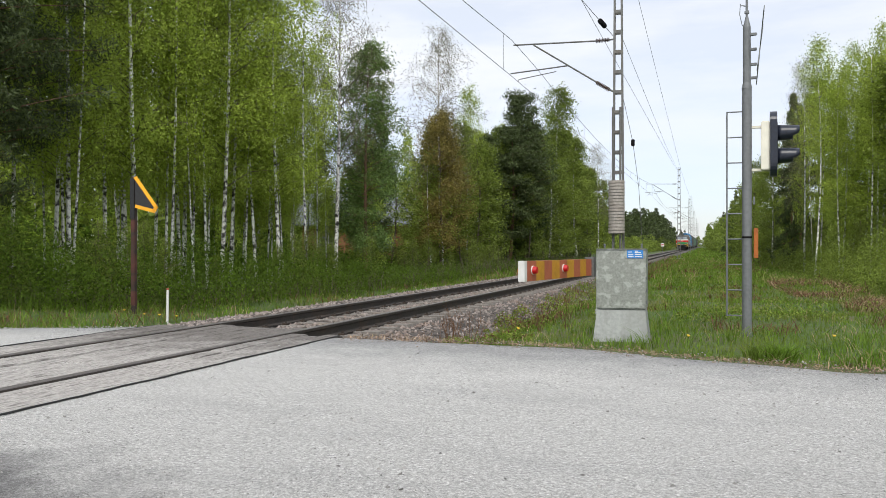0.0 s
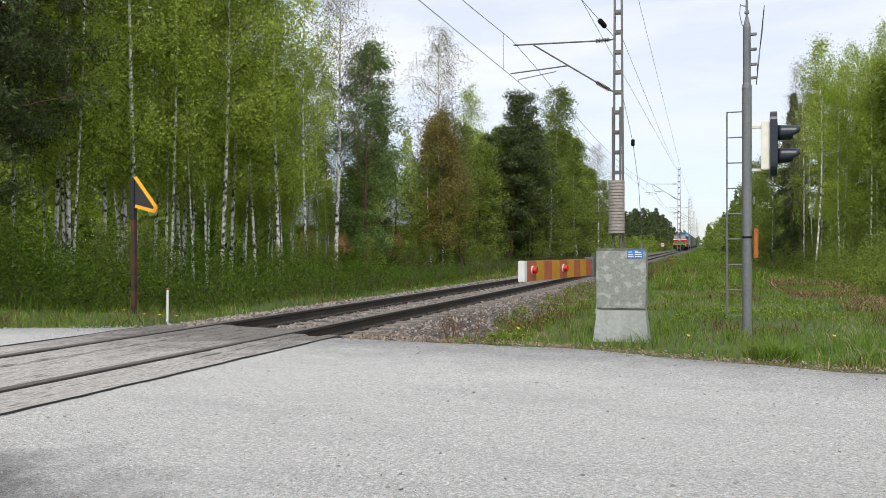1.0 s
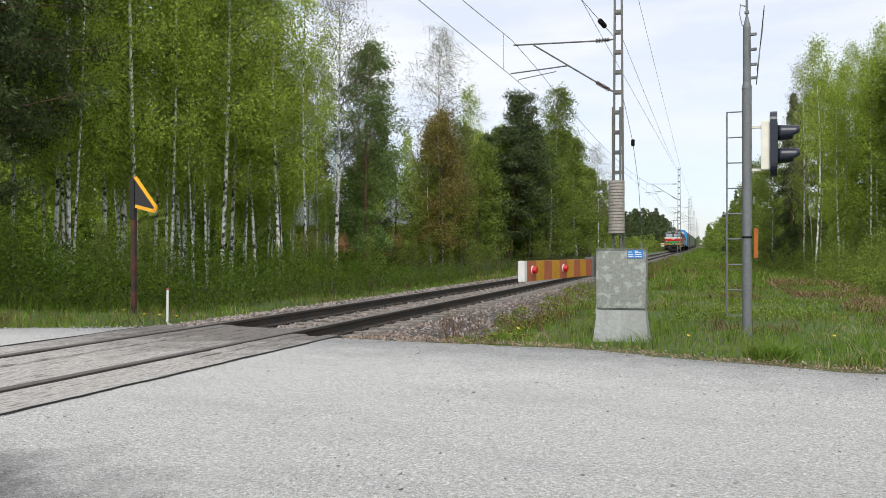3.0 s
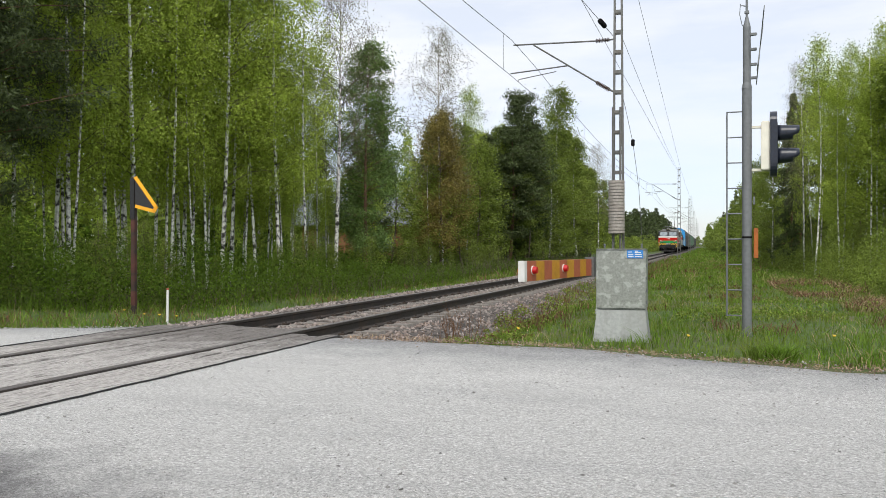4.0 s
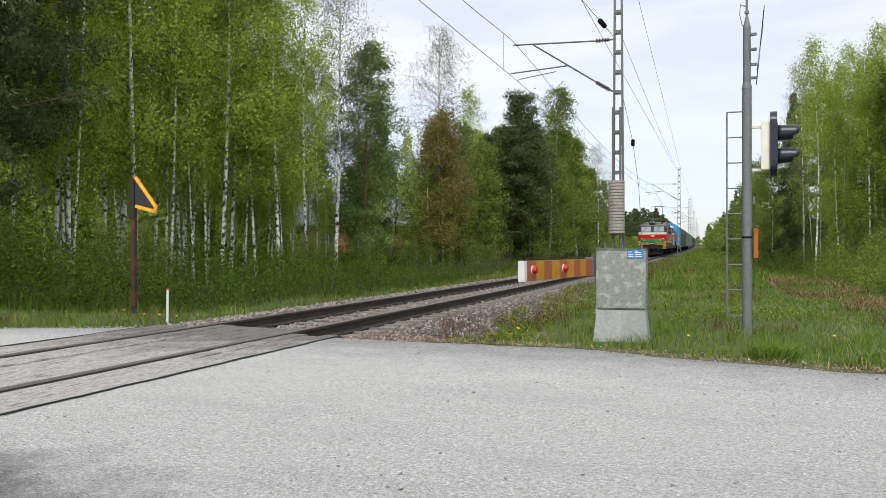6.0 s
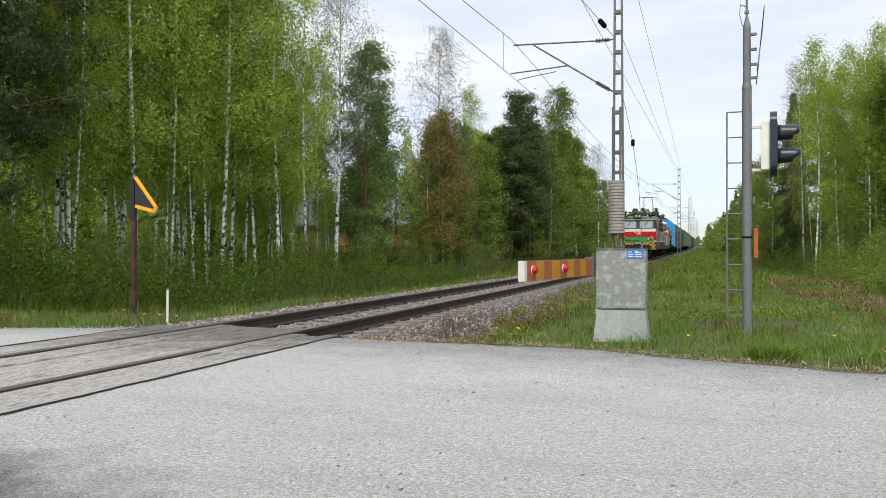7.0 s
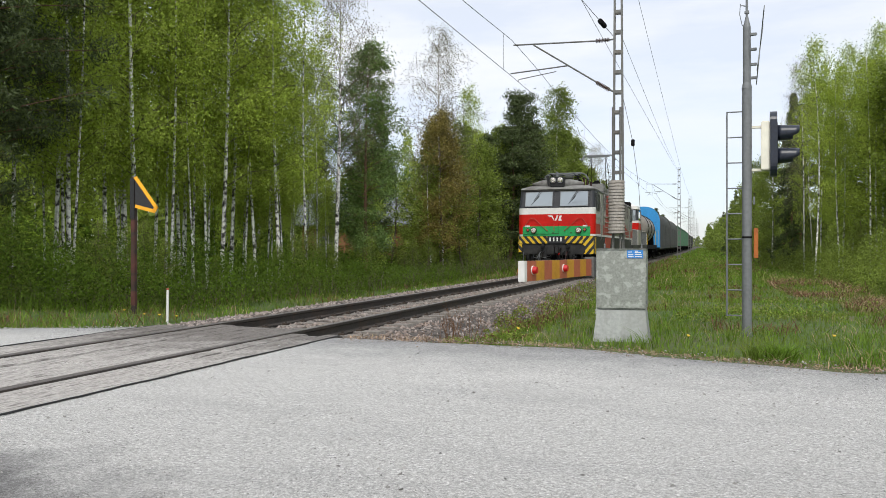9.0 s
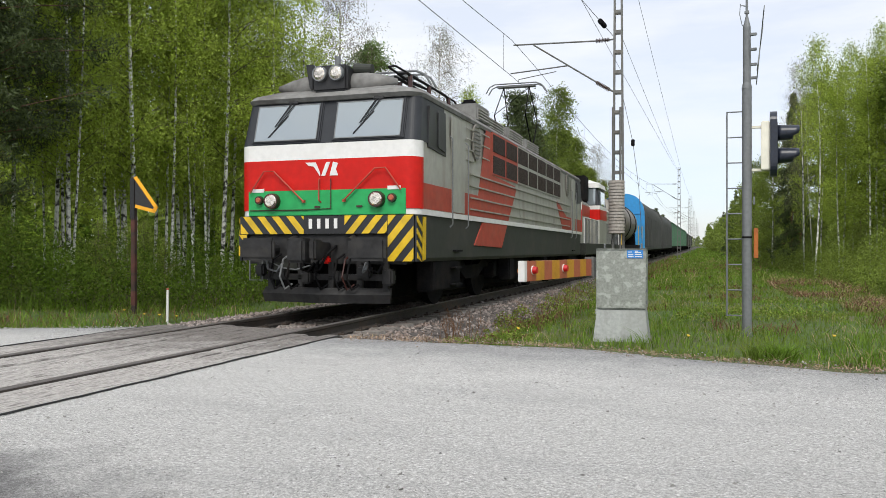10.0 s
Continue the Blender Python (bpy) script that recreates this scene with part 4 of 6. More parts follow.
blades("edge_debris", "dead stalks and leaf litter along the road edge", 420, edge_debris, 0.035, 0.003, "straw", 1.6)
blades("edge_debris", "brown leaf litter along the road edge", 3600, edge_debris, 0.020, 0.006, "litter", 1.6)
blades("red_weeds", "reddish-brown dead weeds beside the ballast", 3600, weed_spots, 0.22, 0.006, "weed", 0.6)
blades("verge_grass", "lush spring grass on the trackside verge", 105000, east_grass, 0.15, 0.0045, "grass")
blades("verge_grass", "low grass between track and wood", 22000, west_grass, 0.19, 0.006, "grass")
blades("dry_grass", "flattened straw-coloured old grass", 5000, straw_spots, 0.20, 0.003, "straw", 0.7)
blades("grass_tuft", "thick fresh green grass tuft at the road edge", 420, tuft, 0.24, 0.006, "grass", 0.5)


def twig_shrub(x, y, h, stems, seed):
    """A small leafless shrub of thin forking twigs."""
    g = random.Random(seed)
    root = thing("twig_shrub", "small leafless purple-brown shrub at the ballast edge", "shrub", (x, y, soil(x, y) - 0.03), group="bare shrubs at the ballast edge")
    for _ in range(stems):
        a, r, k = g.uniform(0, math.tau), g.uniform(0.02, 0.12), g.uniform(0.55, 1.0) * h
        bm = nb()
        b = Vector((0.3 * r * math.cos(a), 0.3 * r * math.sin(a), 0))
        m = Vector((r * math.cos(a), r * math.sin(a), 0.55 * k))
        e = Vector((2.0 * r * math.cos(a), 2.0 * r * math.sin(a), k))
        tube(bm, [b, m, e], 0.005, 0.002, 4)
        for _ in range(3):
            p = m.lerp(e, g.random())
            tube(bm, [p, p + Vector((g.uniform(-0.09, 0.09), g.uniform(-0.09, 0.09), g.uniform(0.08, 0.2)))], 0.003, 0.0015, 3)
        part("twig", bm, "weed", root)


for spot in ((-3.0, 9.55, 0.55, 12, 1), (-2.8, 9.7, 0.45, 9, 2), (-3.35, 9.75, 0.35, 7, 3), (-2.3, 11.6, 0.40, 8, 4), (-2.0, 12.2, 0.38, 8, 5)):
    twig_shrub(*spot)


# ---------------------------------------------------------------- house glimpsed through the wood
def house():
    root = thing("house", "low ochre-red house with a grey sheet roof behind the trees", "house", (-24.2, 54.5, land(-24, 54)))
    root.rotation_euler = (0, 0, radians(22))
    part("wall", box(nb(), -4.2, 4.2, 0, 7, -0.3, 3.2), "house_red", root)
    part("roof", prism(nb(), ((-0.6, 3.1), (7.6, 3.1), (7.6, 3.25), (3.5, 5.7), (-0.6, 3.25)), 9.4, Matrix.Translation((4.7, 0, 0)) @ pose(0, 0, 0, 0, 0, 90)), "house_roof", root, "grey sheet metal roof")
    for x in (-3, 1.2):
        w = part("window", box(nb(), x, x + 1.2, -0.05, 0.02, 1.2, 2.3), "house_roof", root)
        part("pane", box(nb(), x + 0.1, x + 1.1, -0.06, -0.045, 1.3, 2.2), "glass", w)


house()


# ---------------------------------------------------------------- equipment
def relay_cabinet():
    root = thing("relay_cabinet", "weathered grey zinc equipment cabinet on a pale flared concrete plinth", "cabinet", (-1.004, 10.45, -0.1))
    root.rotation_euler = (0, 0, radians(1))
    bm = nb()
    loft(bm, [[(-w, -d, z), (w, -d, z), (w, d, z), (-w, d, z)] for w, d, z in ((0.345, 0.27, -0.25), (0.335, 0.26, 0.05), (0.296, 0.215, 0.40))])
    part("plinth", bm, "plinth", root)
    b = part("body", box(nb(), -0.306, 0.306, -0.225, 0.225, 0.405, 1.155, 0.012), "cabinet", root)
    part("door", box(nb(), -0.296, 0.296, -0.238, -0.222, 0.42, 1.135, 0.006), "cabinet", root, "scratched zinc door")
    part("top_cover", box(nb(), -0.307, 0.307, -0.241, 0.228, 1.152, 1.164, 0.004), "cabinet", root)
    for x in (-0.22, 0.24):
        bm = nb()
        rod(bm, (x, 0, 1.17), (x, 0, 1.20), 0.011)
        bmesh.ops.create_uvsphere(bm, u_segments=8, v_segments=6, radius=0.014, matrix=Matrix.Translation((x, 0, 1.215)))
        part("lifting_eye", bm, "galv", root)
    for z in (0.5, 0.65, 0.8, 0.95, 1.08):
        part("hinge", box(nb(), 0.304, 0.318, -0.22, -0.19, z - 0.02, z + 0.02, 0.003), "galv", root)
    SH = -0.028
    plate = part("notice_plate", box(nb(), 0.105 + SH, 0.30 + SH, -0.244, -0.239, 1.045, 1.145), "sign_blue", root, "small blue enamel notice plate")
    for x0, x1, z in ((0.12, 0.165, 1.118), (0.20, 0.235, 1.128), (0.20, 0.275, 1.112), (0.12, 0.18, 1.085), (0.20, 0.285, 1.088), (0.12, 0.185, 1.060), (0.20, 0.285, 1.060)):
        part("bar", box(nb(), x0 + SH, x1 + SH, -0.2455, -0.2442, z, z + 0.010), "white", plate)
    return root


relay_cabinet()


def signal_post():
    root = thing("signal_post", "grey steel signal post with ladder, road signal and aerial", "signal post", (0.53, 11.47, -0.1))
    root.rotation_euler = (0, 0, radians(-2.6))
    bm = nb()
    rod(bm, (0, 0, -0.2), (0, 0, 3.3), 0.062, seg=20)
    rod(bm, (0, 0, 3.3), (0, 0, 3.38), 0.066, 0.052, seg=20)
    part("post", bm, "galv", root, smooth=False)
    part("base_foot", rod(nb(), (0, 0, -0.1), (0, 0, 0.05), 0.072, seg=18), "galv", root)
    bm = nb()
    rod(bm, (0, 0, 3.36), (0, 0, 4.12), 0.050, seg=16)
    rod(bm, (0, 0, 4.12), (0, 0, 4.26), 0.050, 0.018, seg=16)
    part("upper_post", bm, "galv", root)
    bm = nb()
    rod(bm, (0, 0, 4.24), (0, 0, 5.2), 0.016)
    box(bm, -0.03, 0.03, -0.02, 0.02, 4.30, 4.34, 0.006)
    rod(bm, (-0.07, 0, 4.42), (0.0, 0, 4.40), 0.008)
    tube(bm, [(-0.08, 0, 4.44), (-0.09, 0, 4.3), (-0.06, 0, 4.16), (-0.03, 0, 4.12)], 0.005)
    part("aerial_mast", bm, "galv", root)
    lad = part("ladder", tube(nb(), [(-0.252, 0, 0.26), (-0.252, 0, 3.0)], 0.011), "galv", root)
    for i in range(9):
        z = 0.27 + i * 0.341
        part("rung", rod(nb(), (-0.262, 0, z), (-0.06, 0, z), 0.009), "galv", lad)
    for z in (3.62, 4.02, 3.44, 3.82):
        part("bracket", box(nb(), 0.03, 0.125, -0.02, 0.02, z - 0.018, z + 0.018, 0.005), "galv", root)
    bm = nb()
    for a in (-1, 1):
        box(bm, 0.105, 0.118, -0.62, 0.62, -0.05, 0.05, 0.004, m=Matrix.Translation((0.055, 0, 3.86)) @ pose(0, 0, 0, a * 38, 6, 0))
    part("crossing_sign", bm, "galv", root, "saltire crossing sign seen edge on")
    for z in (2.78, 2.21):
        part("arm", box(nb(), 0.06, 0.19, -0.018, 0.018, z - 0.018, z + 0.018, 0.004), "cream", root)
    head = part("signal_head", box(nb(), 0.175, 0.285, -0.13, 0.13, 2.20, 2.84, 0.012), "cream", root, "cream signal housing")
    bm = nb()
    prism(bm, [(0.16 * math.cos(a) * 1.15, 0.27 * (1 if math.sin(a) > 0 else -1) + 0.16 * math.sin(a)) for a in [k * math.tau / 28 for k in range(28)]], 0.085,
          m=Matrix.Translation((0.285, 0, 2.545)) @ pose(0, 0, 0, 0, 0, -90))
    part("target_board", bm, "navy", head, "black signal backboard")
    part("edge_strip", box(nb(), 0.371, 0.377, -0.12, 0.12, 2.27, 2.82), "navy", head)
    for z in (2.69, 2.39):
        rings = []
        for i in range(6):
            d = i / 5
            rings.append([(0.375 + d * 0.265 * (1 if math.sin(a) > -0.1 else 0.72), 0.105 * math.cos(a), z + 0.105 * math.sin(a) * (1 - 0.12 * d)) for a in [k * math.tau / 20 for k in range(20)]])
        inner = [[(x, y * 0.94, (zz - z) * 0.94 + z) for x, y, zz in r] for r in rings[::-1]]
        part("visor", loft(nb(), rings + inner), "navy", head, smooth=True)
        part("lens", rod(nb(), (0.378, 0, z), (0.39, 0, z), 0.095, seg=20), "brick_red", head)
    part("reflector", box(nb(), 0.085, 0.14, -0.05, 0.05, 1.04, 1.44, 0.006), "amber", root, "amber reflector on the post")
    part("clamp", rod(nb(), (0, 0, 1.305), (0, 0, 1.33), 0.068, seg=18), "dark", root)
    part("small_box", box(nb(), 0.078, 0.10, -0.03, 0.03, 1.75, 1.86, 0.004), "galv", root)
    return root


signal_post()


def barrier():
    root = thing("barrier", "lowered red and ochre striped barrier boom with red lamps", "barrier", (-2.06, 15.3, 0))
    # the boom points towards the road
    tip, butt = Vector((-2.605, 11.75)), Vector((-2.055, 15.1))
    d = (butt - tip)
    ang = math.degrees(math.atan2(-d.x, d.y))
    m = Matrix.Translation((tip.x + 2.06, tip.y - 15.3, 0)) @ pose(0, 0, 0, 0, 0, ang)
    L = d.length
    z0, z1 = 0.575, 0.88
    bm = box(nb(), -0.052, 0.052, 0.0, 0.12, z0 - 0.005, z1 + 0.005, 0.008, m)
    part("white_tip", bm, "white", root, "white end of the boom")
    edges = [0.12, 0.52, 0.88, 1.24, 1.60, 1.98, 2.36, 2.72, 3.06, L]
    for i in range(len(edges) - 1):
        part("stripe", box(nb(), -0.045, 0.045, edges[i] + 0.001, edges[i + 1] - 0.001, z0, z1, 0, m), "brick_red" if i % 2 == 0 else "ochre", root)
    for y in (0.36, 1.8):
        bm = nb()
        rod(bm, m @ Vector((0.045, y, 0.74)), m @ Vector((0.06, y, 0.74)), 0.068, seg=20)
        lampo = part("lamp", bm, "white", root)
        part("lens", rod(nb(), m @ Vector((0.058, y, 0.74)), m @ Vector((0.12, y, 0.74)), 0.062, 0.05, seg=18), "red_lens", lampo, "lit red warning lens")
    part("reflector", rod(nb(), m @ Vector((-0.05, 0.08, 0.73)), m @ Vector((-0.075, 0.08, 0.73)), 0.06, 0.045, seg=16), "amber", root)
    bm = nb()
    box(bm, -0.09, 0.09, L, L + 0.14, z0 - 0.03, z1 + 0.04, 0.01, m)
    part("boom_bracket", bm, "mast", root)
    part("drive_housing", box(nb(), 0.10, 0.55, 0.05, 0.5, -0.05, 0.98, 0.02), "dark", root, "dark barrier drive housing")
    part("housing_base", box(nb(), 0.08, 0.6, 0.0, 0.55, -0.45, -0.05, 0.02), "plinth", root)


barrier()


def warning_post():
    root = thing("warning_post", "tall dark rusty steel post with a black and orange chevron board", "sign post", (-10.6, 13.07, land(-10.6, 13.07)))
    bm = box(nb(), -0.045, 0.045, -0.045, 0.045, -0.3, 2.66, 0.012)
    part("post", bm, "rust_post", root, "dark rusty square post")
    r = pose(0, 0, 0, 0, 0, 30)
    tri = ((0.03, 2.63), (0.42, 2.07), (0.36, 1.985), (0.03, 2.09))
    part("board", prism(nb(), tri, 0.02, r @ Matrix.Translation((0, -0.06, 0))), "black", root, "black chevron board")
    for a, b in (((0.03, 2.665), (0.435, 2.05)), ((0.03, 2.095), (0.40, 1.995)), ((0.428, 2.09), (0.372, 1.99))):
        a, b = Vector((a[0], 0, a[1])), Vector((b[0], 0, b[1]))
        u = (b - a).normalized()
        w = Vector((-u.z, 0, u.x)) * 0.034
        part("orange_edge", prism(nb(), [((p).x, (p).z) for p in (a - w, b - w, b + w, a + w)], 0.008, r @ Matrix.Translation((0, -0.072, 0))), "orange", root, "bright orange reflective edge")
    part("panel", box(nb(), -0.05, 0.05, -0.056, -0.047, 1.85, 2.64), "black", root)
    for z0, z1 in ((0.15, 0.45), (0.78, 1.18), (1.58, 1.84)):
        part("red_band", box(nb(), -0.048, 0.048, -0.048, 0.048, z0, z1, 0.012), "rust_band", root, "faded red-brown band")


warning_post()
stake = thing("marker_stake", "thin white marker stake with a dark top", "stake", (-9.25, 12.3, land(-9.25, 12.3)))
part("pole", rod(nb(), (0, 0, -0.2), (0.01, 0, 0.60), 0.022, seg=10), "white", stake)
part("cap", rod(nb(), (0.01, 0, 0.60), (0.01, 0, 0.63), 0.023, seg=10), "brick_red", stake)


# ---------------------------------------------------------------- overhead line
CONTACT, CARRY = 6.80, 8.05


def catenary_mast(y, x=-2.72, weights=False, arm=True, tall=False):
    root = thing("catenary_mast", "grey steel lattice mast carrying the overhead line", "mast", (x, y, rise(y) - 0.4), group="masts along the line")
    H = 12.0 if weights or tall else 10.2
    for sx in (-1, 1):
        for sy in (-1, 1):
            bm = nb()
            loft(bm, [[(sx * w - 0.026, sy * w * 0.8 - 0.026, z), (sx * w + 0.026, sy * w * 0.8 - 0.026, z), (sx * w + 0.026, sy * w * 0.8 + 0.026, z), (sx * w - 0.026, sy * w * 0.8 + 0.026, z)]
                      for w, z in ((0.175, -0.2), (0.098, H))])
            part("leg", bm, "mast", root)
    for i in range(15):
        z = 0.7 + i * 0.66
        w = 0.175 - 0.077 * z / H
        bm = nb()
        for sy in (-1, 1):
            box(bm, -w, w, sy * w * 0.8 - 0.029, sy * w * 0.8 + 0.029, z - 0.05, z + 0.05)
        for sx in (-1, 1):
            box(bm, sx * w - 0.012, sx * w + 0.012, -w * 0.8, w * 0.8, z - 0.03, z + 0.03)
        part("batten", bm, "mast", root)
    part("foundation", box(nb(), -0.35, 0.35, -0.35, 0.35, -0.4, 0.25, 0.02), "plinth", root)
    if arm:
        dx = TRACK - x
        zr = 0.4
        top = part("top_tube", tube(nb(), [(-0.16, 0, 8.0 + zr), (-0.62, 0, 7.99 + zr)], 0.028), "mast", root)
        part("tie_tube", tube(nb(), [(-0.70, 0, 7.99 + zr), (dx - 0.4, 0, 8.07 + zr)], 0.026), "mast", root)
        part("stay_tube", tube(nb(), [(-0.60, 0, 6.55 + zr), (dx + 0.3, 0, 8.02 + zr)], 0.028), "mast", root)
        part("lower_bracket", tube(nb(), [(-0.16, 0, 6.28 + zr), (-0.32, 0, 6.36 + zr)], 0.03), "mast", root)
        part("steady_tube", tube(nb(), [(-1.62, 0, 7.24 + zr), (dx - 0.5, 0, 7.10 + zr)], 0.022), "mast", root)
        part("steady_arm", tube(nb(), [(-2.05, 0, 7.07 + zr), (dx - 0.22, 0, 6.88 + zr), (dx - 0.22, 0, CONTACT + zr)], 0.014), "mast", root)
        for a, b, n in (((-0.28, 0, 8.0 + zr), (-0.74, 0, 7.99 + zr), 9), ((-0.28, 0, 6.34 + zr), (-0.72, 0, 6.62 + zr), 9)):
            a, b = Vector(a), Vector(b)
            bm = nb()
            rod(bm, a, b, 0.022)
            for k in range(n):
                p = a.lerp(b, (k + 0.5) / n)
                u = (b - a).normalized() * 0.012
                rod(bm, p - u, p + u, 0.075, 0.065, seg=12)
            part("insulator", bm, "insul", root)
    if weights:
        part("guide_rod", rod(nb(), (0.10, -0.34, 0.3), (0.10, -0.34, 6.1), 0.035), "mast", root)
        part("guide_rod", rod(nb(), (-0.14, -0.34, 0.3), (-0.14, -0.34, 6.1), 0.035), "mast", root)
        for i in range(17):
            z = 1.98 + i * 0.1015
            o = (random.uniform(-0.006, 0.006))
            bm = rod(nb(), (-0.02 + o, -0.36, z), (-0.02 + o, -0.36, z + 0.094), 0.265, seg=24)
            es = [e for e in bm.edges if abs(e.verts[0].co.z - e.verts[1].co.z) < 1e-4]
            bmesh.ops.bevel(bm, geom=es, offset=0.018, segments=2, affect="EDGES")
            part("weight", bm, "weight", root)
    return root


MASTS = (27.0, 92.0, 152.0, 212.0, 272.0, 332.0)
for i, y in enumerate(MASTS):
    catenary_mast(y, weights=(i == 0))


catenary_mast(176.0, tall=True)


def line_wire(name, label, f, r, step=4.0, y0=-30, y1=420):
    pts = [f(y) for y in np.arange(y0, y1, step)]
    tagged(part(name, tube(nb(), pts, r, seg=5), "wire"), label, "wire")


def stagger(y):
    if y < 27:
        return TRACK - 0.22 - 0.02 * (27 - y)
    k = (y - 27) / 65
    i = math.floor(k)
    a, b = (0.22, -0.22) if i % 2 == 0 else (-0.22, 0.22)
    return TRACK - a + (a - b) * (k - i)


def sag(y):
    k = ((y - 27) / 65) % 1.0
    return -1.1 * 4 * k * (1 - k)


line_wire("contact_wire", "overhead contact wire above the track", lambda y: (stagger(y), y, CONTACT + rise(y)), 0.010)
line_wire("carrier_wire", "overhead carrier wire in shallow sags", lambda y: (stagger(y), y, CARRY + sag(y) * 0.75 + rise(y)), 0.010)
line_wire("feeder_wire", "feeder conductor along the mast tops", lambda y: (-2.62, y, 11.6 - (y - 27) * 0.026 + rise(y) if y < 92 else 9.8 + rise(y)), 0.009, y0=27)
line_wire("anchor_wire", "anchored wire running out to the next mast", lambda y: (-3.9 + (y - 27) * 0.0175, y, 9.35 + (y - 27) * 0.002), 0.009, y0=-5, y1=96)
tagged(part("anchor_wire", tube(nb(), [(-2.85, 26.8, 8.05), (-3.33, 23.0, 8.16), (-4.6, 12.0, 8.2), (-6.0, -2.0, 8.2)], 0.009), "wire"), "tensioned wire anchored at the mast", "wire")
tagged(part("span_wire", tube(nb(), [(-2.62, 27.1, 8.1), (-2.7, 60, 8.6), (-2.8, 92, 9.7)], 0.008), "wire"), "wire spanning between two masts", "wire")
ins = nb()
for k in range(6):
    q = Vector((-2.85, 26.8, 8.05)).lerp(Vector((-3.33, 23.0, 8.16)), 0.32 + k * 0.028)
    rod(ins, q - Vector((0.01, -0.03, 0)), q + Vector((0.01, -0.03, 0)), 0.075, seg=10)
tagged(part("string_insulator", ins, "dark"), "dark insulator on the anchored wire", "insulator")
tagged(part("stay_cable", tube(nb(), [(-2.55, 27.0, 6.0), (-2.28, 27.4, 4.6), (-2.12, 27.7, 3.2), (-1.98, 28.0, 0.5), (-1.96, 28.0, -0.5)], 0.008), "wire"), "thin stay cable from mast to ground", "cable")
for y in list(np.arange(-26, 200, 8.5)):
    y = float(y)
    part_top = CARRY + sag(y) * 0.75 + rise(y)
    tagged(part("dropper_wire", rod(nb(), (stagger(y), y, CONTACT + rise(y)), (stagger(y), y, part_top), 0.005, seg=4), "wire"), "thin vertical dropper between the wires", "wire", group="droppers of the overhead line")


tagged(part("cable_weight", box(nb(), -2.34, -2.22, 27.3, 27.4, 4.5, 4.72, 0.02), "dark"), "small dark fitting on the stay cable", "fitting")


def tiny_flowers():
    """A few dandelions by the marker stake and along the verge."""
    spots = [(-9.35, 12.2), (-9.1, 12.35), (-9.6, 12.1), (-8.4, 11.6), (-8.2, 11.9), (-10.2, 12.3), (-0.2, 9.9), (1.4, 10.2), (-2.4, 10.6), (2.2, 9.4)]
    for x, y in spots:
        f = thing("dandelion", "small yellow dandelion on a thin green stem", "flower", (x, y, land(x, y)), group="dandelions on the verge")
        part("stem", rod(nb(), (0, 0, -0.02), (0.01, 0, 0.14), 0.003, seg=5), "grass", f)
        part("bloom", rod(nb(), (0.01, 0, 0.135), (0.012, -0.004, 0.15), 0.012, 0.022, seg=10), "yellow", f)


tiny_flowers()


board = thing("marker_board", "small white and red trackside board on a thin post", "sign", (-9.0, 185.0, land(-9.0, 185.0)))
part("post", rod(nb(), (0, 0, -0.2), (0, 0, 2.0), 0.05), "galv", board)
part("panel", box(nb(), -0.35, 0.35, -0.06, -0.03, 1.4, 2.1, 0.01), "white", board)
part("stripe", box(nb(), -0.33, 0.33, -0.07, -0.062, 1.65, 1.85), "red", board)


# ---------------------------------------------------------------- train
def plan_ring(w, yf, yr, r, z):
    """A rounded rectangle seen from above."""
    out = []
    for cx, cy, a0 in ((w - r, yr - r, 0), (-w + r, yr - r, 90), (-w + r, yf + r, 180), (w - r, yf + r, 270)):
        for k in range(10):
            a = radians(a0 + 10 * k)
            out.append((cx + r * math.cos(a), cy + r * math.sin(a), z))
    return out


def band(name, material, parent, levels, label="", r=0.24):
    """A body band between heights; each level: half width, front, rear, height."""
    return part(name, loft(nb(), [plan_ring(w, yf, yr, r, z) for w, yf, yr, z in levels]), material, parent, label)


def side_plate(name, material, parent, pts, x, thick, label=""):
    """A plate on a side wall: outline along the body and up."""
    bm = nb()
    vs = [[bm.verts.new((xx, y, z)) for y, z in pts] for xx in (x, x + thick)]
    n = len(pts)
    bm.faces.new(vs[0])
    bm.faces.new(vs[1][::-1])
    for i in range(n):
        bm.faces.new((vs[0][i], vs[1][i], vs[1][(i + 1) % n], vs[0][(i + 1) % n]))
    return part(name, bm, material, parent, label)


def wheelset(parent, y, r=0.55, gauge=0.78):
    for sx in (-1, 1):
        bm = nb()
        rod(bm, (sx * (gauge - 0.06), y, r), (sx * (gauge + 0.07), y, r), r, seg=28)
        rod(bm, (sx * (gauge + 0.07), y, r), (sx * (gauge + 0.2), y, r), 0.14, seg=12)
        part("wheel", bm, "dark", parent)
    part("axle", rod(nb(), (-gauge, y, r), (gauge, y, r), 0.09, seg=10), "dark", parent)


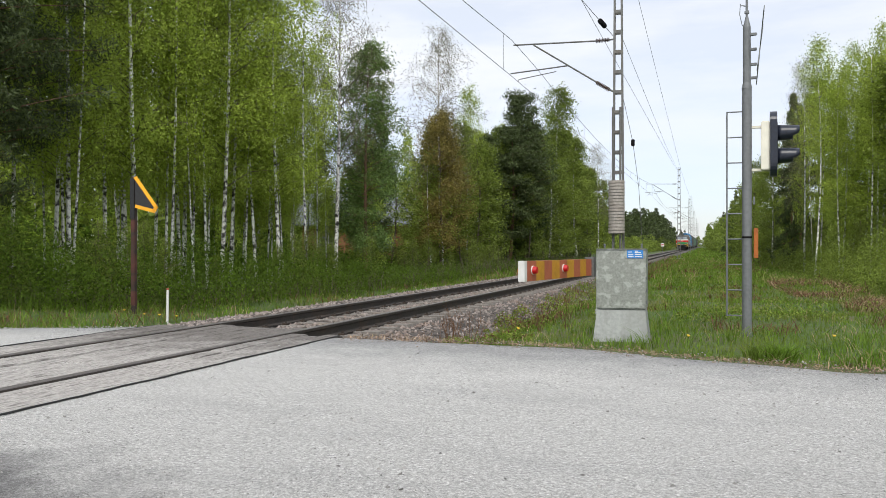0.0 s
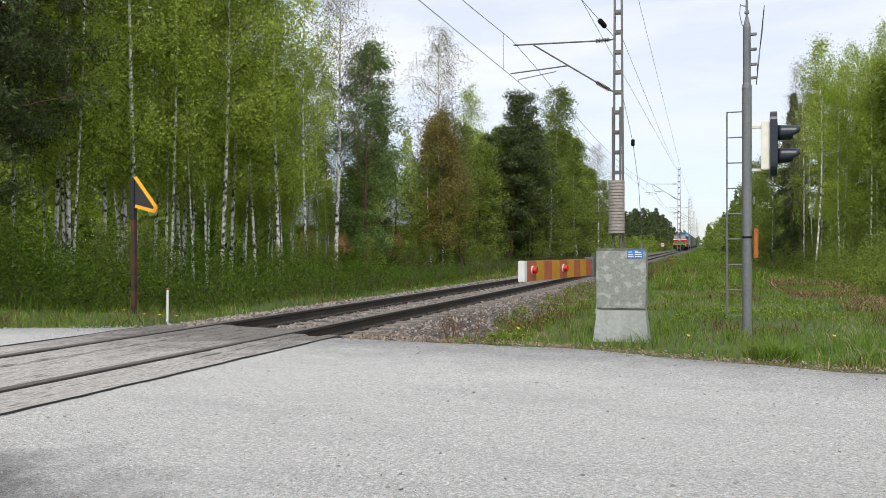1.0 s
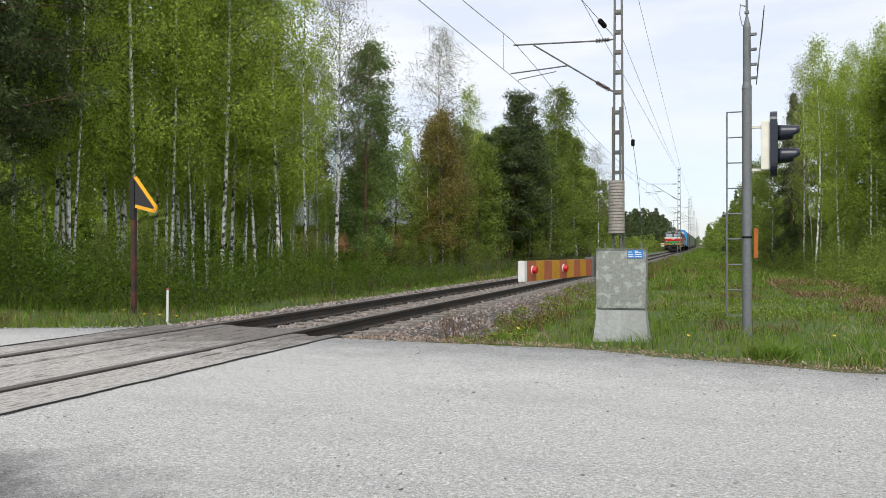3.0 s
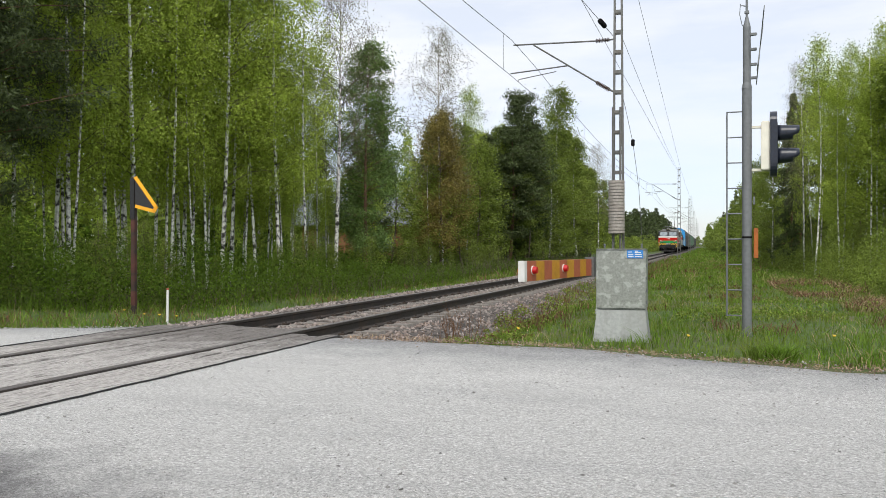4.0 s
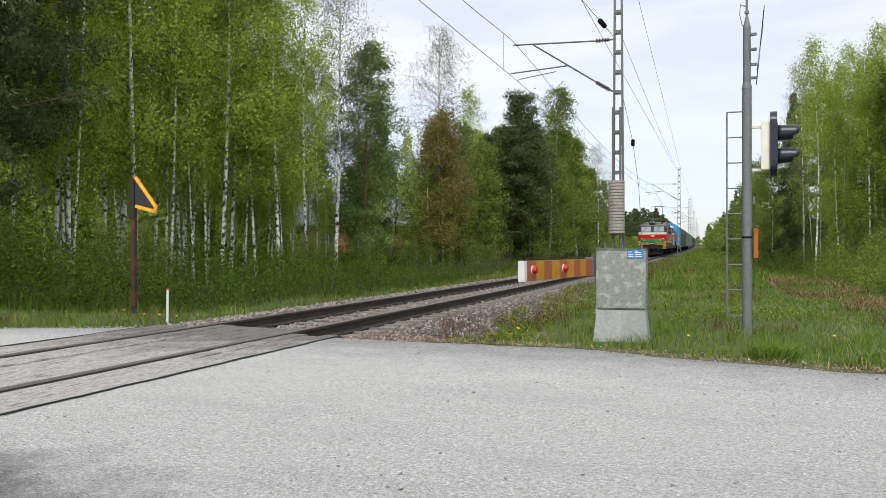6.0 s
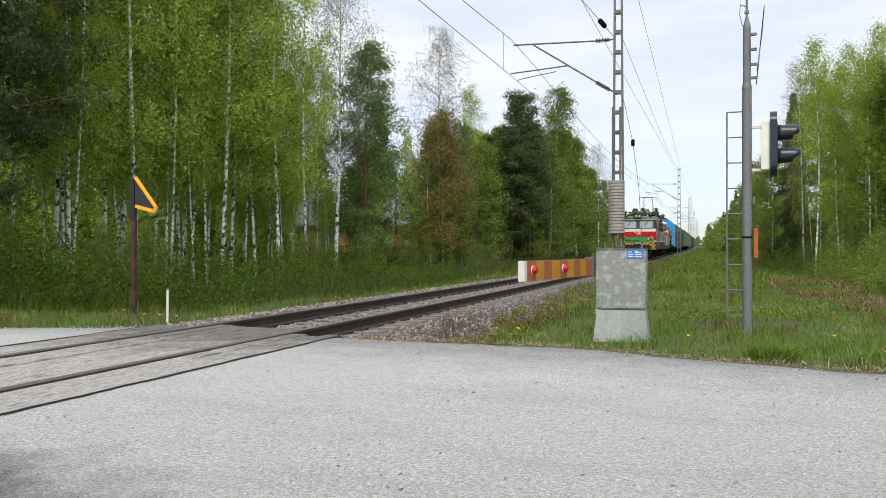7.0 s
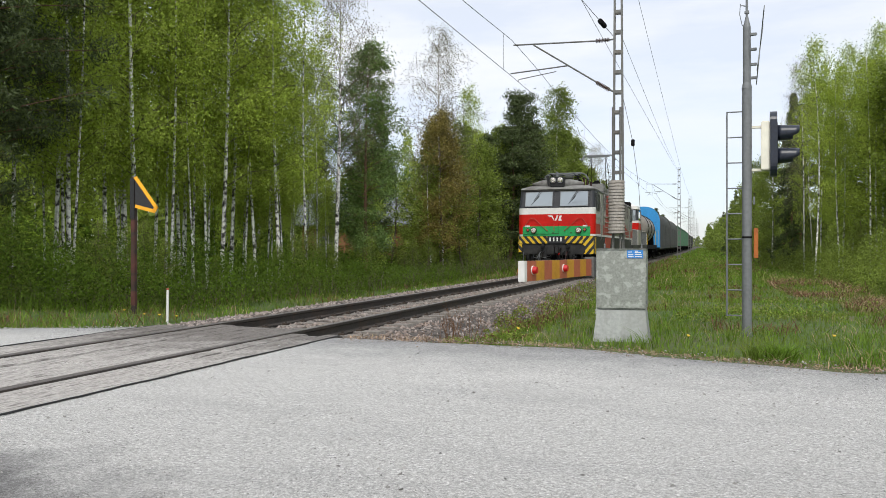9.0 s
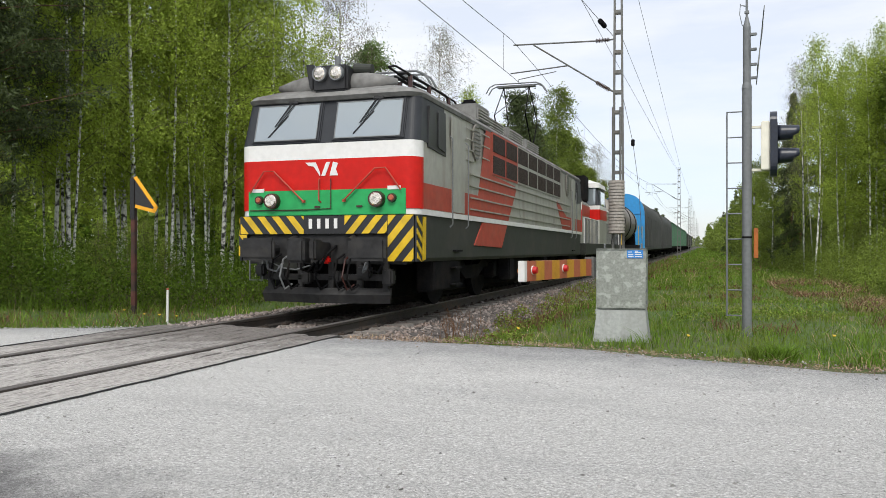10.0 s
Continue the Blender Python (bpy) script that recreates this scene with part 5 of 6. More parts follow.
def bogie(root, y, base=3.0, r=0.55, z=0.75):
    b = part("bogie", box(nb(), -0.35, 0.35, y - base * 0.35, y + base * 0.35, 0.45, 0.8, 0.04), "dark", root)
    for sx in (-1, 1):
        bm = nb()
        loft(bm, [[(sx * 1.08 - 0.07, yy, zz0), (sx * 1.08 + 0.07, yy, zz0), (sx * 1.08 + 0.07, yy, zz1), (sx * 1.08 - 0.07, yy, zz1)]
                  for yy, zz0, zz1 in ((y - base * 0.72, z - 0.10, z + 0.08), (y - base * 0.3, z - 0.14, z + 0.1), (y - base * 0.15, z - 0.34, z - 0.06), (y + base * 0.15, z - 0.34, z - 0.06), (y + base * 0.3, z - 0.14, z + 0.1), (y + base * 0.72, z - 0.10, z + 0.08))])
        part("bogie_frame", bm, "dark", b)
        for dy in (-base / 2, base / 2):
            part("axle_box", box(nb(), sx * 1.02, sx * 1.26, y + dy - 0.17, y + dy + 0.17, r - 0.2, r + 0.16, 0.03), "dark", b)
            for k in (-0.28, 0.28):
                bm = nb()
                for j in range(5):
                    rod(bm, (sx * 1.1, y + dy + k, z - 0.02 + j * 0.05), (sx * 1.1, y + dy + k, z + 0.012 + j * 0.05), 0.09, seg=10)
                part("spring", bm, "dark", b)
    for dy in (-base / 2, base / 2):
        wheelset(b, y + dy, r)


def coupler(root, y, out, z=1.05):
    """A knuckle coupler with hoses; out is -1 towards the front."""
    bm = nb()
    box(bm, -0.1, 0.1, min(y, y + out * 0.75), max(y, y + out * 0.75), z - 0.12, z + 0.12, 0.02)
    box(bm, -0.24, 0.06, min(y + out * 0.6, y + out * 0.95), max(y + out * 0.6, y + out * 0.95), z - 0.2, z + 0.18, 0.04)
    box(bm, 0.08, 0.2, min(y + out * 0.55, y + out * 0.85), max(y + out * 0.55, y + out * 0.85), z - 0.16, z + 0.16, 0.03)
    part("coupler", bm, "grime", root, "dark knuckle coupler")


def buffers(root, y, out, z=1.06, w=0.31, h=0.18):
    for sx in (-1, 1):
        bm = nb()
        rod(bm, (sx * 0.95, y, z), (sx * 0.95, y + out * 0.5, z), 0.12, 0.1, seg=14)
        box(bm, sx * 0.95 - w, sx * 0.95 + w, min(y + out * 0.5, y + out * 0.57), max(y + out * 0.5, y + out * 0.57), z - h, z + h, 0.05)
        part("buffer", bm, "grime", root, "dark grey rectangular buffer")


MOVERS = []


def hazard(root, x0, x1, z0, z1, y, step, lean, width):
    """Slanted yellow strips clipped to a dark board that faces the front."""
    part("hazard_board", box(nb(), x0, x1, y, y + 0.02, z0, z1), "slate", root, "black and yellow striped warning board")
    h = z1 - z0
    x = x0 - abs(lean) * h
    while x < x1 + abs(lean) * h:
        # strip from (x, z0) to (x + lean h, z1)
        poly = [(x, z0), (x + width, z0), (x + width + lean * h, z1), (x + lean * h, z1)]
        for bound, sign in ((x0 + 0.004, 1), (x1 - 0.004, -1)):
            out = []
            for i in range(len(poly)):
                a, b = poly[i], poly[(i + 1) % len(poly)]
                ia, ib = sign * (a[0] - bound) >= 0, sign * (b[0] - bound) >= 0
                if ia:
                    out.append(a)
                if ia != ib:
                    t = (bound - a[0]) / (b[0] - a[0])
                    out.append((bound, a[1] + t * (b[1] - a[1])))
            poly = out
            if len(poly) < 3:
                break
        if len(poly) >= 3:
            part("yellow_strip", prism(nb(), poly, 0.012, Matrix.Translation((0, y - 0.012, 0))), "yellow", root)
        x += step


def electric_locomotive():
    root = thing("locomotive", "electric locomotive with red and green nose, hazard stripes, grey sides", "locomotive")
    LEN = 17.75
    W = 1.58
    band("underframe", "skirt", root, [(1.52, 0.25, LEN - 0.25, 0.86), (1.56, 0.12, LEN - 0.12, 0.92), (1.56, 0.08, LEN - 0.08, 1.61)], "dark grey lower skirt")
    band("waist_strip", "white", root, [(W + 0.012, 0.0, LEN, 1.61), (W + 0.012, 0.0, LEN, 1.70)], "thin white waist strip")
    band("wall", "grey_paint", root, [(W, 0.03, LEN - 0.03, 1.70), (W, 0.03, LEN - 0.03, 2.52), (W - 0.01, 0.04, LEN - 0.04, 2.78), (W - 0.03, 0.10, LEN - 0.1, 3.0), (W - 0.05, 0.26, LEN - 0.26, 3.60)], "dirty silver grey side walls")
    # the painted nose wraps a little way round the corners
    for front, nm in ((1, "front"), (0, "rear")):
        def y(v):
            return v if front else LEN - v
        for name, material, z0, z1, lab in (("nose_panel", "red", 1.702, 2.52, "bright red nose panel"), ("nose_strip", "white", 2.52, 2.78, "white strip under the windscreens")):
            ring = []
            for r_off in (0.0, 0.03):
                w, f, r = W + 0.018 - r_off, y(-0.012 + r_off), 0.24
                pts = [(w, y(0.26))] + [(w - r + r * math.cos(radians(a)), (y(0) + (r - 0.012 + r_off - r * math.sin(radians(a))) * (1 if front else -1))) for a in range(0, 91, 10)]
                pts += [(-px, py) for px, py in reversed(pts)]
                ring.append(pts)
            outline = ring[0] + ring[1][::-1]
            bm = nb()
            loft(bm, [[(px, py, z0) for px, py in outline], [(px, py, z1) for px, py in outline]])
            part(name, bm, material, root, lab)
    for name, w0, w1, z0, z1, f0, f1 in (("cab_band", W + 0.005, W - 0.035, 2.782, 3.52, 0.02, 0.225),):
        for s0, s1 in ((0, 1.62), (LEN - 1.62, LEN)):
            a0 = plan_ring(w0, f0 if s0 == 0 else s0, LEN - f0 if s1 == LEN else s1, 0.16, z0)
            a1 = plan_ring(w1, f1 if s0 == 0 else s0, LEN - f1 if s1 == LEN else s1, 0.16, z1)
            part(name, loft(nb(), [a0, a1]), "slate", root, "dark grey band round the cab windows")
    # roof
    bm = nb()
    loft(bm, [plan_ring(w, f, LEN - f, 0.3, z) for w, f, z in ((W - 0.02, 0.16, 3.50), (W - 0.0, 0.10, 3.56), (W - 0.05, 0.15, 3.63), (W - 0.35, 0.34, 3.72), (W - 0.9, 0.8, 3.78))])
    part("roof", bm, "roof", root, "sooty grey rounded roof")
    # windscreens, leaning back
    tilt = math.degrees(math.atan2(0.205, 0.74))
    for x0, x1 in ((-1.36, -0.10), (0.10, 1.36)):
        m = Matrix.Translation((0, 0.018, 2.80)) @ pose(0, 0, 0, -tilt)
        fr = part("window_frame", box(nb(), x0, x1, -0.03, 0.02, 0.0, 0.71, 0.02, m), "slate", root, "dark rubber windscreen frame")
        part("windscreen", box(nb(), x0 + 0.055, x1 - 0.055, -0.042, -0.02, 0.05, 0.655, 0, m), "glass", fr, "sky-reflecting windscreen")
        bm = nb()
        for a, b, c, d in ((x0 + 0.055, x0 + 0.07, 0.04, 0.665), (x1 - 0.07, x1 - 0.055, 0.04, 0.665)):
            box(bm, a, b, -0.046, -0.03, c, d, 0, m)
        box(bm, x0 + 0.055, x1 - 0.055, -0.046, -0.03, 0.035, 0.05, 0, m)
        box(bm, x0 + 0.055, x1 - 0.055, -0.046, -0.03, 0.655, 0.67, 0, m)
        part("frame_lip", bm, "galv", fr)
        cx = (x0 + x1) / 2 + (0.05 if x0 < 0 else 0.12)
        bm = nb()
        tube(bm, [m @ Vector((cx, -0.06, 0.70)), m @ Vector((cx - 0.26, -0.06, 0.28))], 0.012, 0.009)
        tube(bm, [m @ Vector((cx + 0.07, -0.06, 0.70)), m @ Vector((cx - 0.20, -0.06, 0.30))], 0.010, 0.007)
        tube(bm, [m @ Vector((cx - 0.36, -0.052, 0.10)), m @ Vector((cx - 0.04, -0.052, 0.48))], 0.010)
        box(bm, cx - 0.06, cx + 0.12, -0.07, -0.02, 0.68, 0.74, 0.01, m)
        part("wiper", bm, "black", root)
    # cab side windows and doors
    for sx in (-1, 1):
        for f in (0, 1):
            def yy(v):
                return LEN - v if f else v
            xw = sx * (W + 0.004)
            t = 0.012 * sx
            side_plate("side_window", "black", root, [(yy(0.50), 2.72), (yy(1.45), 2.66), (yy(1.42), 3.40), (yy(0.58), 3.40)], xw - 0.03 * sx, 0.04 * sx, "dark cab side window")
            side_plate("window_sash", "black", root, [(yy(0.98), 2.76), (yy(1.36), 2.72), (yy(1.34), 3.32), (yy(0.98), 3.34)], xw + 0.012 * sx, t)
            side_plate("cab_door", "grey_paint", root, [(yy(1.78), 1.72), (yy(2.55), 1.72), (yy(2.55), 3.42), (yy(1.78), 3.42)], xw, 0.015 * sx, "grey cab door")
            for v in (1.70, 2.68):
                part("grab_rail", tube(nb(), [(xw, yy(v), 1.45), (xw + 0.05 * sx, yy(v), 1.5), (xw + 0.05 * sx, yy(v), 3.0), (xw, yy(v), 3.05)], 0.013), "galv", root)
            for k in range(3):
                part("step", box(nb(), sx * 1.42, sx * 1.62, yy(2.15) - 0.2, yy(2.15) + 0.2, 0.42 + 0.3 * k, 0.45 + 0.3 * k), "dark", root)
        x = sx * W
        t = 0.008 * sx
        # broad red sweep on the flank
        side_plate("red_sweep", "faded", root, [(0.24, 1.71), (6.1, 1.71), (6.9, 2.46), (6.75, 2.55), (4.7, 2.62), (4.62, 3.50), (4.15, 3.50), (3.55, 2.12), (0.24, 2.12)], x, t, "faded red sweep on the flank")
        side_plate("red_sweep", "faded", root, [(3.3, 1.14), (5.5, 1.10), (6.0, 1.605), (3.9, 1.605)], x - 0.02 * sx, 0.024 * sx)
        side_plate("red_sweep", "faded", root, [(LEN - 0.24, 1.71), (LEN - 4.3, 1.71), (LEN - 5.4, 2.5), (LEN - 5.2, 2.55), (LEN - 3.6, 2.12), (LEN - 0.24, 2.12)], x, t)
        # ribs
        for z in (2.50, 2.28, 2.05, 1.83):
            part("rib", box(nb(), min(x, x + 0.028 * sx), max(x, x + 0.028 * sx), 2.95, LEN - 2.9, z - 0.014, z + 0.014), "grey_paint", root)
        for v in (3.0, LEN - 3.0):
            for z in (2.75, 2.95, 3.15, 3.35):
                part("rib", box(nb(), min(x, x + 0.02 * sx), max(x, x + 0.02 * sx), v - 0.28, v + 0.28, z - 0.012, z + 0.012), "grey_paint", root)
        for z in (2.9, 3.15, 3.38):
            part("rib", box(nb(), min(x, x + 0.02 * sx), max(x, x + 0.02 * sx), 3.75, 4.4, z - 0.012, z + 0.012), "grey_paint", root)
        # oval end windows
        for v in (3.4, LEN - 3.4):
            ring = [(v + 0.26 * math.cos(a), 3.15 + 0.36 * math.sin(a)) for a in [k * math.tau / 24 for k in range(24)]]
            ov = side_plate("oval_window", "tank", root, ring, x - 0.01 * sx, 0.03 * sx, "grey louvred oval vent")
            for j in range(9):
                zz = 3.15 - 0.30 + j * 0.075
                hw = 0.25 * math.sqrt(max(0.0, 1 - ((zz - 3.15) / 0.36) ** 2)) - 0.01
                part("louvre", box(nb(), min(x + 0.018 * sx, x + 0.034 * sx), max(x + 0.018 * sx, x + 0.034 * sx), v - hw, v + hw, zz - 0.012, zz + 0.012), "roof", ov)
        # grilles: two rows of seven
        for row, (z0, z1) in enumerate(((2.66, 3.05), (3.11, 3.50))):
            for k in range(7):
                y0 = 4.6 + k * 1.2
                fm = "faded" if k < 2 else "grey_paint"
                fr = side_plate("grille_frame", fm, root, [(y0, z0 - 0.03), (y0 + 1.19, z0 - 0.03), (y0 + 1.19, z1 + 0.03), (y0, z1 + 0.03)], x - 0.04 * sx, 0.06 * sx)
                side_plate("grille", "mesh_grille", fr, [(y0 + 0.06, z0 + 0.01), (y0 + 1.13, z0 + 0.01), (y0 + 1.13, z1 - 0.01), (y0 + 0.06, z1 - 0.01)], x - 0.03 * sx, 0.056 * sx, "dark louvred grille")
        for v in (7.4, 11.9):
            part("filler_hatch", box(nb(), min(x, x + 0.012 * sx), max(x, x + 0.012 * sx), v, v + 0.45, 1.76, 2.0, 0.003), "grey_paint", root)
    # green lamp panel
    panel = part("lamp_panel", box(nb(), -1.40, 1.40, -0.028, 0.0, 1.61, 2.02, 0.008), "green", root, "green panel across the nose")
    for sx in (-1, 1):
        rim = part("lamp_rim", rod(nb(), (sx * 0.93, -0.02, 1.85), (sx * 0.93, -0.13, 1.85), 0.135, 0.125, seg=24), "insul", root, "dark rusty headlamp rim")
        part("headlamp", rod(nb(), (sx * 0.93, -0.125, 1.85), (sx * 0.93, -0.155, 1.85), 0.112, 0.085, seg=24), "headlamp", rim, "bright headlamp glass")
        rim = part("lamp_rim", rod(nb(), (sx * 1.18, -0.02, 1.87), (sx * 1.18, -0.09, 1.87), 0.075, 0.065, seg=18), "insul", root)
        part("tail_lamp", rod(nb(), (sx * 1.18, -0.085, 1.87), (sx * 1.18, -0.11, 1.87), 0.05, 0.035, seg=16), "brick_red", rim, "red tail lamp")
        part("label_plate", box(nb(), sx * 1.21 - 0.11, sx * 1.21 + 0.11, -0.036, -0.027, 2.0, 2.06), "white", root)
        pts = [(0.36, 1.84), (0.90, 2.34), (1.08, 2.345), (1.34, 1.99)]
        part("handrail", tube(nb(), [(sx * px, -0.075, z) for px, z in pts], 0.013), "faded", root, "thin red handrail")
        part("handrail_foot", box(nb(), sx * 0.36 - 0.02, sx * 0.36 + 0.02, -0.08, -0.02, 1.82, 1.86), "faded", root)
    part("nose_handle", tube(nb(), [(-0.08, -0.03, 2.2), (-0.08, -0.07, 2.18), (-0.08, -0.07, 1.85), (-0.06, -0.03, 1.82)], 0.012), "faded", root)
    part("pipe", tube(nb(), [(0.12, -0.04, 2.2), (0.12, -0.04, 1.72), (-0.28, -0.04, 1.70), (-1.36, -0.04, 1.70)], 0.009), "insul", root)
    for xx in (-0.12, 0.62):
        part("latch", box(nb(), xx - 0.05, xx + 0.05, -0.05, -0.02, 1.73, 1.76, 0.004), "insul", root)
    # the operator's mark, plain white shapes
    for pts in (((-0.33, 2.47), (-0.14, 2.47), (-0.06, 2.30), (-0.06, 2.24), (-0.17, 2.40), (-0.27, 2.42)),
                ((-0.04, 2.25), (0.03, 2.25), (0.12, 2.47), (0.05, 2.47)), ((0.11, 2.25), (0.26, 2.25), (0.22, 2.35), (0.26, 2.45), (0.17, 2.47))):
        part("mark", prism(nb(), pts, 0.01, Matrix.Translation((-0.02, -0.024, 0))), "white", root)
    # hazard stripes and number board
    hazard(root, -1.54, -0.36, 1.31, 1.60, -0.035, 0.27, -0.85, 0.13)
    hazard(root, 0.36, 1.10, 1.31, 1.60, -0.035, 0.27, 0.85, 0.13)
    board = part("number_board", box(nb(), -0.36, 0.36, -0.035, -0.015, 1.31, 1.60), "black", root, "black board with plain pale bars")
    for xx in (-0.245, -0.095, 0.055, 0.205):
        part("bar", box(nb(), xx - 0.03, xx + 0.03, -0.042, -0.036, 1.395, 1.555), "white", board)
    hazard(root, 1.103, 1.54, 0.87, 1.60, -0.033, 0.29, 0.85, 0.145)
    hazard(root, -1.58, -1.42, 0.95, 1.30, -0.03, 0.30, -0.85, 0.15)
    for sx in (-1, 1):
        for k in range(4):
            z = 0.92 + k * 0.19
            side_plate("yellow_strip", "yellow", root, [(0.02, z), (0.02, z + 0.09), (0.22, z - 0.06), (0.22, z - 0.06 + 0.0)] if k == 0 else [(0.0, z), (0.0, z + 0.09), (0.24, z - 0.07), (0.24, z - 0.15)], sx * 1.575, 0.012 * sx)
        side_plate("corner_board", "slate", root, [(0.0, 0.87), (0.26, 0.87), (0.26, 1.6), (0.0, 1.6)], sx * 1.55, 0.026 * sx)
        side_plate("corner_post", "yellow", root, [(0.30, 0.88), (0.42, 0.9), (0.44, 1.58), (0.32, 1.58)], sx * 1.56, 0.022 * sx)
    # roof lamps and fairings
    pod = part("lamp_pod", box(nb(), -0.30, 0.32, 0.14, 0.42, 3.64, 4.08, 0.04), "black", root, "black roof lamp housing")
    for x in (-0.15, 0.15):
        rim = part("lamp_rim", rod(nb(), (x, 0.15, 3.93), (x, 0.07, 3.93), 0.125, seg=22), "galv", pod)
        part("headlamp", rod(nb(), (x, 0.075, 3.93), (x, 0.045, 3.93), 0.11, 0.07, seg=22), "headlamp", rim, "bright roof headlamp")
    part("pod_wing", prism(nb(), ((-0.45, 4.12), (-0.33, 4.12), (-0.33, 3.72), (-0.38, 3.72)), 0.1, Matrix.Translation((0, 0.2, 0))), "black", pod)
    for sx in (-1, 1):
        bm = nb()
        loft(bm, [[(sx * (0.30 + l), 0.45 + 0.17 * math.cos(a) * s, 3.80 + 0.18 * math.sin(a) * s) for a in [k * math.tau / 12 for k in range(12)]] for l, s in ((0, 1), (0.25, 1), (0.5, 0.72), (0.78, 0.25))])
        part("roof_fairing", bm, "roof", root, smooth=True)
    part("air_horn", rod(nb(), (0.3, 0.5, 4.06), (0.62, 0.5, 4.04), 0.10, 0.085, seg=14), "skirt", root)
    part("horn_pipe", rod(nb(), (-0.06, 0.6, 4.0), (-0.06, 0.6, 4.32), 0.05, seg=10), "galv", root)

    # pantographs: the front one folded, the rear one raised
    def pantograph(yc, top):
        base = part("pantograph_base", nb_frame(yc), "dark", root)
        for sx in (-1, 1):
            for sy in (-1, 1):
                part("base_insulator", rod(nb(), (sx * 0.5, yc + sy * 0.6, 3.8), (sx * 0.5, yc + sy * 0.6, 4.12), 0.07, seg=12), "insul", base)
        up = top - 4.25
        for sx in (-1, 1):
            part("lower_arm", tube(nb(), [(sx * 0.52, yc - 0.1, 4.22), (sx * 0.50, yc + (0.95 if up > 1 else 1.1), 4.22 + up * 0.5)], 0.022), "dark", base)
            part("upper_arm", tube(nb(), [(sx * 0.50, yc + (0.95 if up > 1 else 1.1), 4.22 + up * 0.5), (sx * 0.42, yc, top - 0.1)], 0.018), "dark", base)
            part("lower_arm", tube(nb(), [(sx * 0.52, yc + 0.1, 4.22), (sx * 0.50, yc - (0.95 if up > 1 else 1.1), 4.22 + up * 0.5)], 0.022), "dark", base)
            part("upper_arm", tube(nb(), [(sx * 0.50, yc - (0.95 if up > 1 else 1.1), 4.22 + up * 0.5), (sx * 0.42, yc, top - 0.1)], 0.018), "dark", base)
        part("cross_tube", tube(nb(), [(-0.5, yc - 0.95, 4.22 + up * 0.5), (0.42, yc, top - 0.12)], 0.012), "dark", base)
        for dy in (-0.16, 0.16):
            part("collector_bow", tube(nb(), [(-0.98, yc + dy, top - 0.28), (-0.86, yc + dy, top - 0.08), (-0.68, yc + dy, top), (0.68, yc + dy, top), (0.86, yc + dy, top - 0.08), (0.98, yc + dy, top - 0.28)], 0.022), "galv", base)
        part("bow_plate", box(nb(), -0.62, 0.62, yc - 0.14, yc + 0.14, top - 0.1, top - 0.05), "galv", base)

    def nb_frame(yc):
        bm = nb()
        for sx in (-0.55, 0.55):
            rod(bm, (sx, yc - 0.9, 4.16), (sx, yc + 0.9, 4.16), 0.03)
        for sy in (-0.7, 0.7):
            rod(bm, (-0.55, yc + sy, 4.16), (0.55, yc + sy, 4.16), 0.03)
        return bm

    pantograph(2.6, 4.42)
    pantograph(13.9, 6.45)
    for x, z in ((0.95, 4.10), (0.75, 4.24), (-0.85, 4.12)):
        part("roof_rail", tube(nb(), [(x, 0.9, z - 0.08), (x, 1.2, z), (x, 4.0, z), (x, 4.3, z - 0.1)], 0.02), "dark", root)
    for yy_ in (1.4, 2.4, 3.6):
        part("roof_insulator", rod(nb(), (0.95, yy_, 3.68), (0.95, yy_, 4.1), 0.055, 0.04, seg=10), "insul", root)
    part("junction", box(nb(), 0.9, 1.2, 4.6, 4.95, 4.05, 4.25, 0.05), "dark", root)
    # roof equipment
    for y0, y1, x0, x1, z1 in ((4.0, 4.9, 0.7, 1.45, 4.05), (5.2, 6.6, 0.6, 1.35, 3.98), (7.0, 8.5, 0.55, 1.38, 4.0), (9.0, 10.6, 0.55, 1.38, 3.98), (5.4, 10.4, -1.3, -0.5, 3.98)):
        b = part("roof_box", box(nb(), x0, x1, y0, y1, 3.68, z1, 0.03), "roof", root)
        for k in range(4):
            part("louvre", box(nb(), x1 - 0.01, x1 + 0.03, y0 + 0.06, y1 - 0.06, 3.74 + k * 0.06, 3.765 + k * 0.06), "grey_paint", b)
    bm = nb()
    for k in range(9):
        rod(bm, (0.2, 4.4 + k * 0.9, 3.8), (0.2, 4.4 + k * 0.9, 4.15), 0.05, seg=8)
    tube(bm, [(0.2, 4.4 + k * 0.9, 4.17) for k in range(9)], 0.02)
    part("busbar", bm, "insul", root)
    part("roof_hatch", box(nb(), -0.3, 0.3, 15.4, 16.4, 3.8, 3.95, 0.03), "roof", root)
    # running gear
    part("buffer_beam", box(nb(), -1.42, 1.42, 0.02, 0.3, 0.82, 1.30, 0.02), "grime", root)
    buffers(root, 0.05, -1)
    coupler(root, 0.1, -1)
    bm = nb()
    loft(bm, [[(-w, yf, z), (0, yf - 0.22, z), (w, yf, z), (w, yf + 0.06, z), (0, yf - 0.14, z), (-w, yf + 0.06, z)] for w, yf, z in ((1.12, 0.02, 0.20), (1.14, -0.02, 0.34), (1.12, 0.06, 0.44))])
    part("rail_guard", bm, "grime", root, "dark rail guard close above the rails")
    part("guard_bar", box(nb(), -1.2, 1.2, 0.0, 0.08, 0.56, 0.66, 0.01), "grime", root)
    for x in (-1.0, -0.45, 0.1, 0.6, 1.05):
        part("guard_strut", box(nb(), x - 0.05, x + 0.05, 0.0, 0.07, 0.36, 0.86, 0.01), "grime", root)
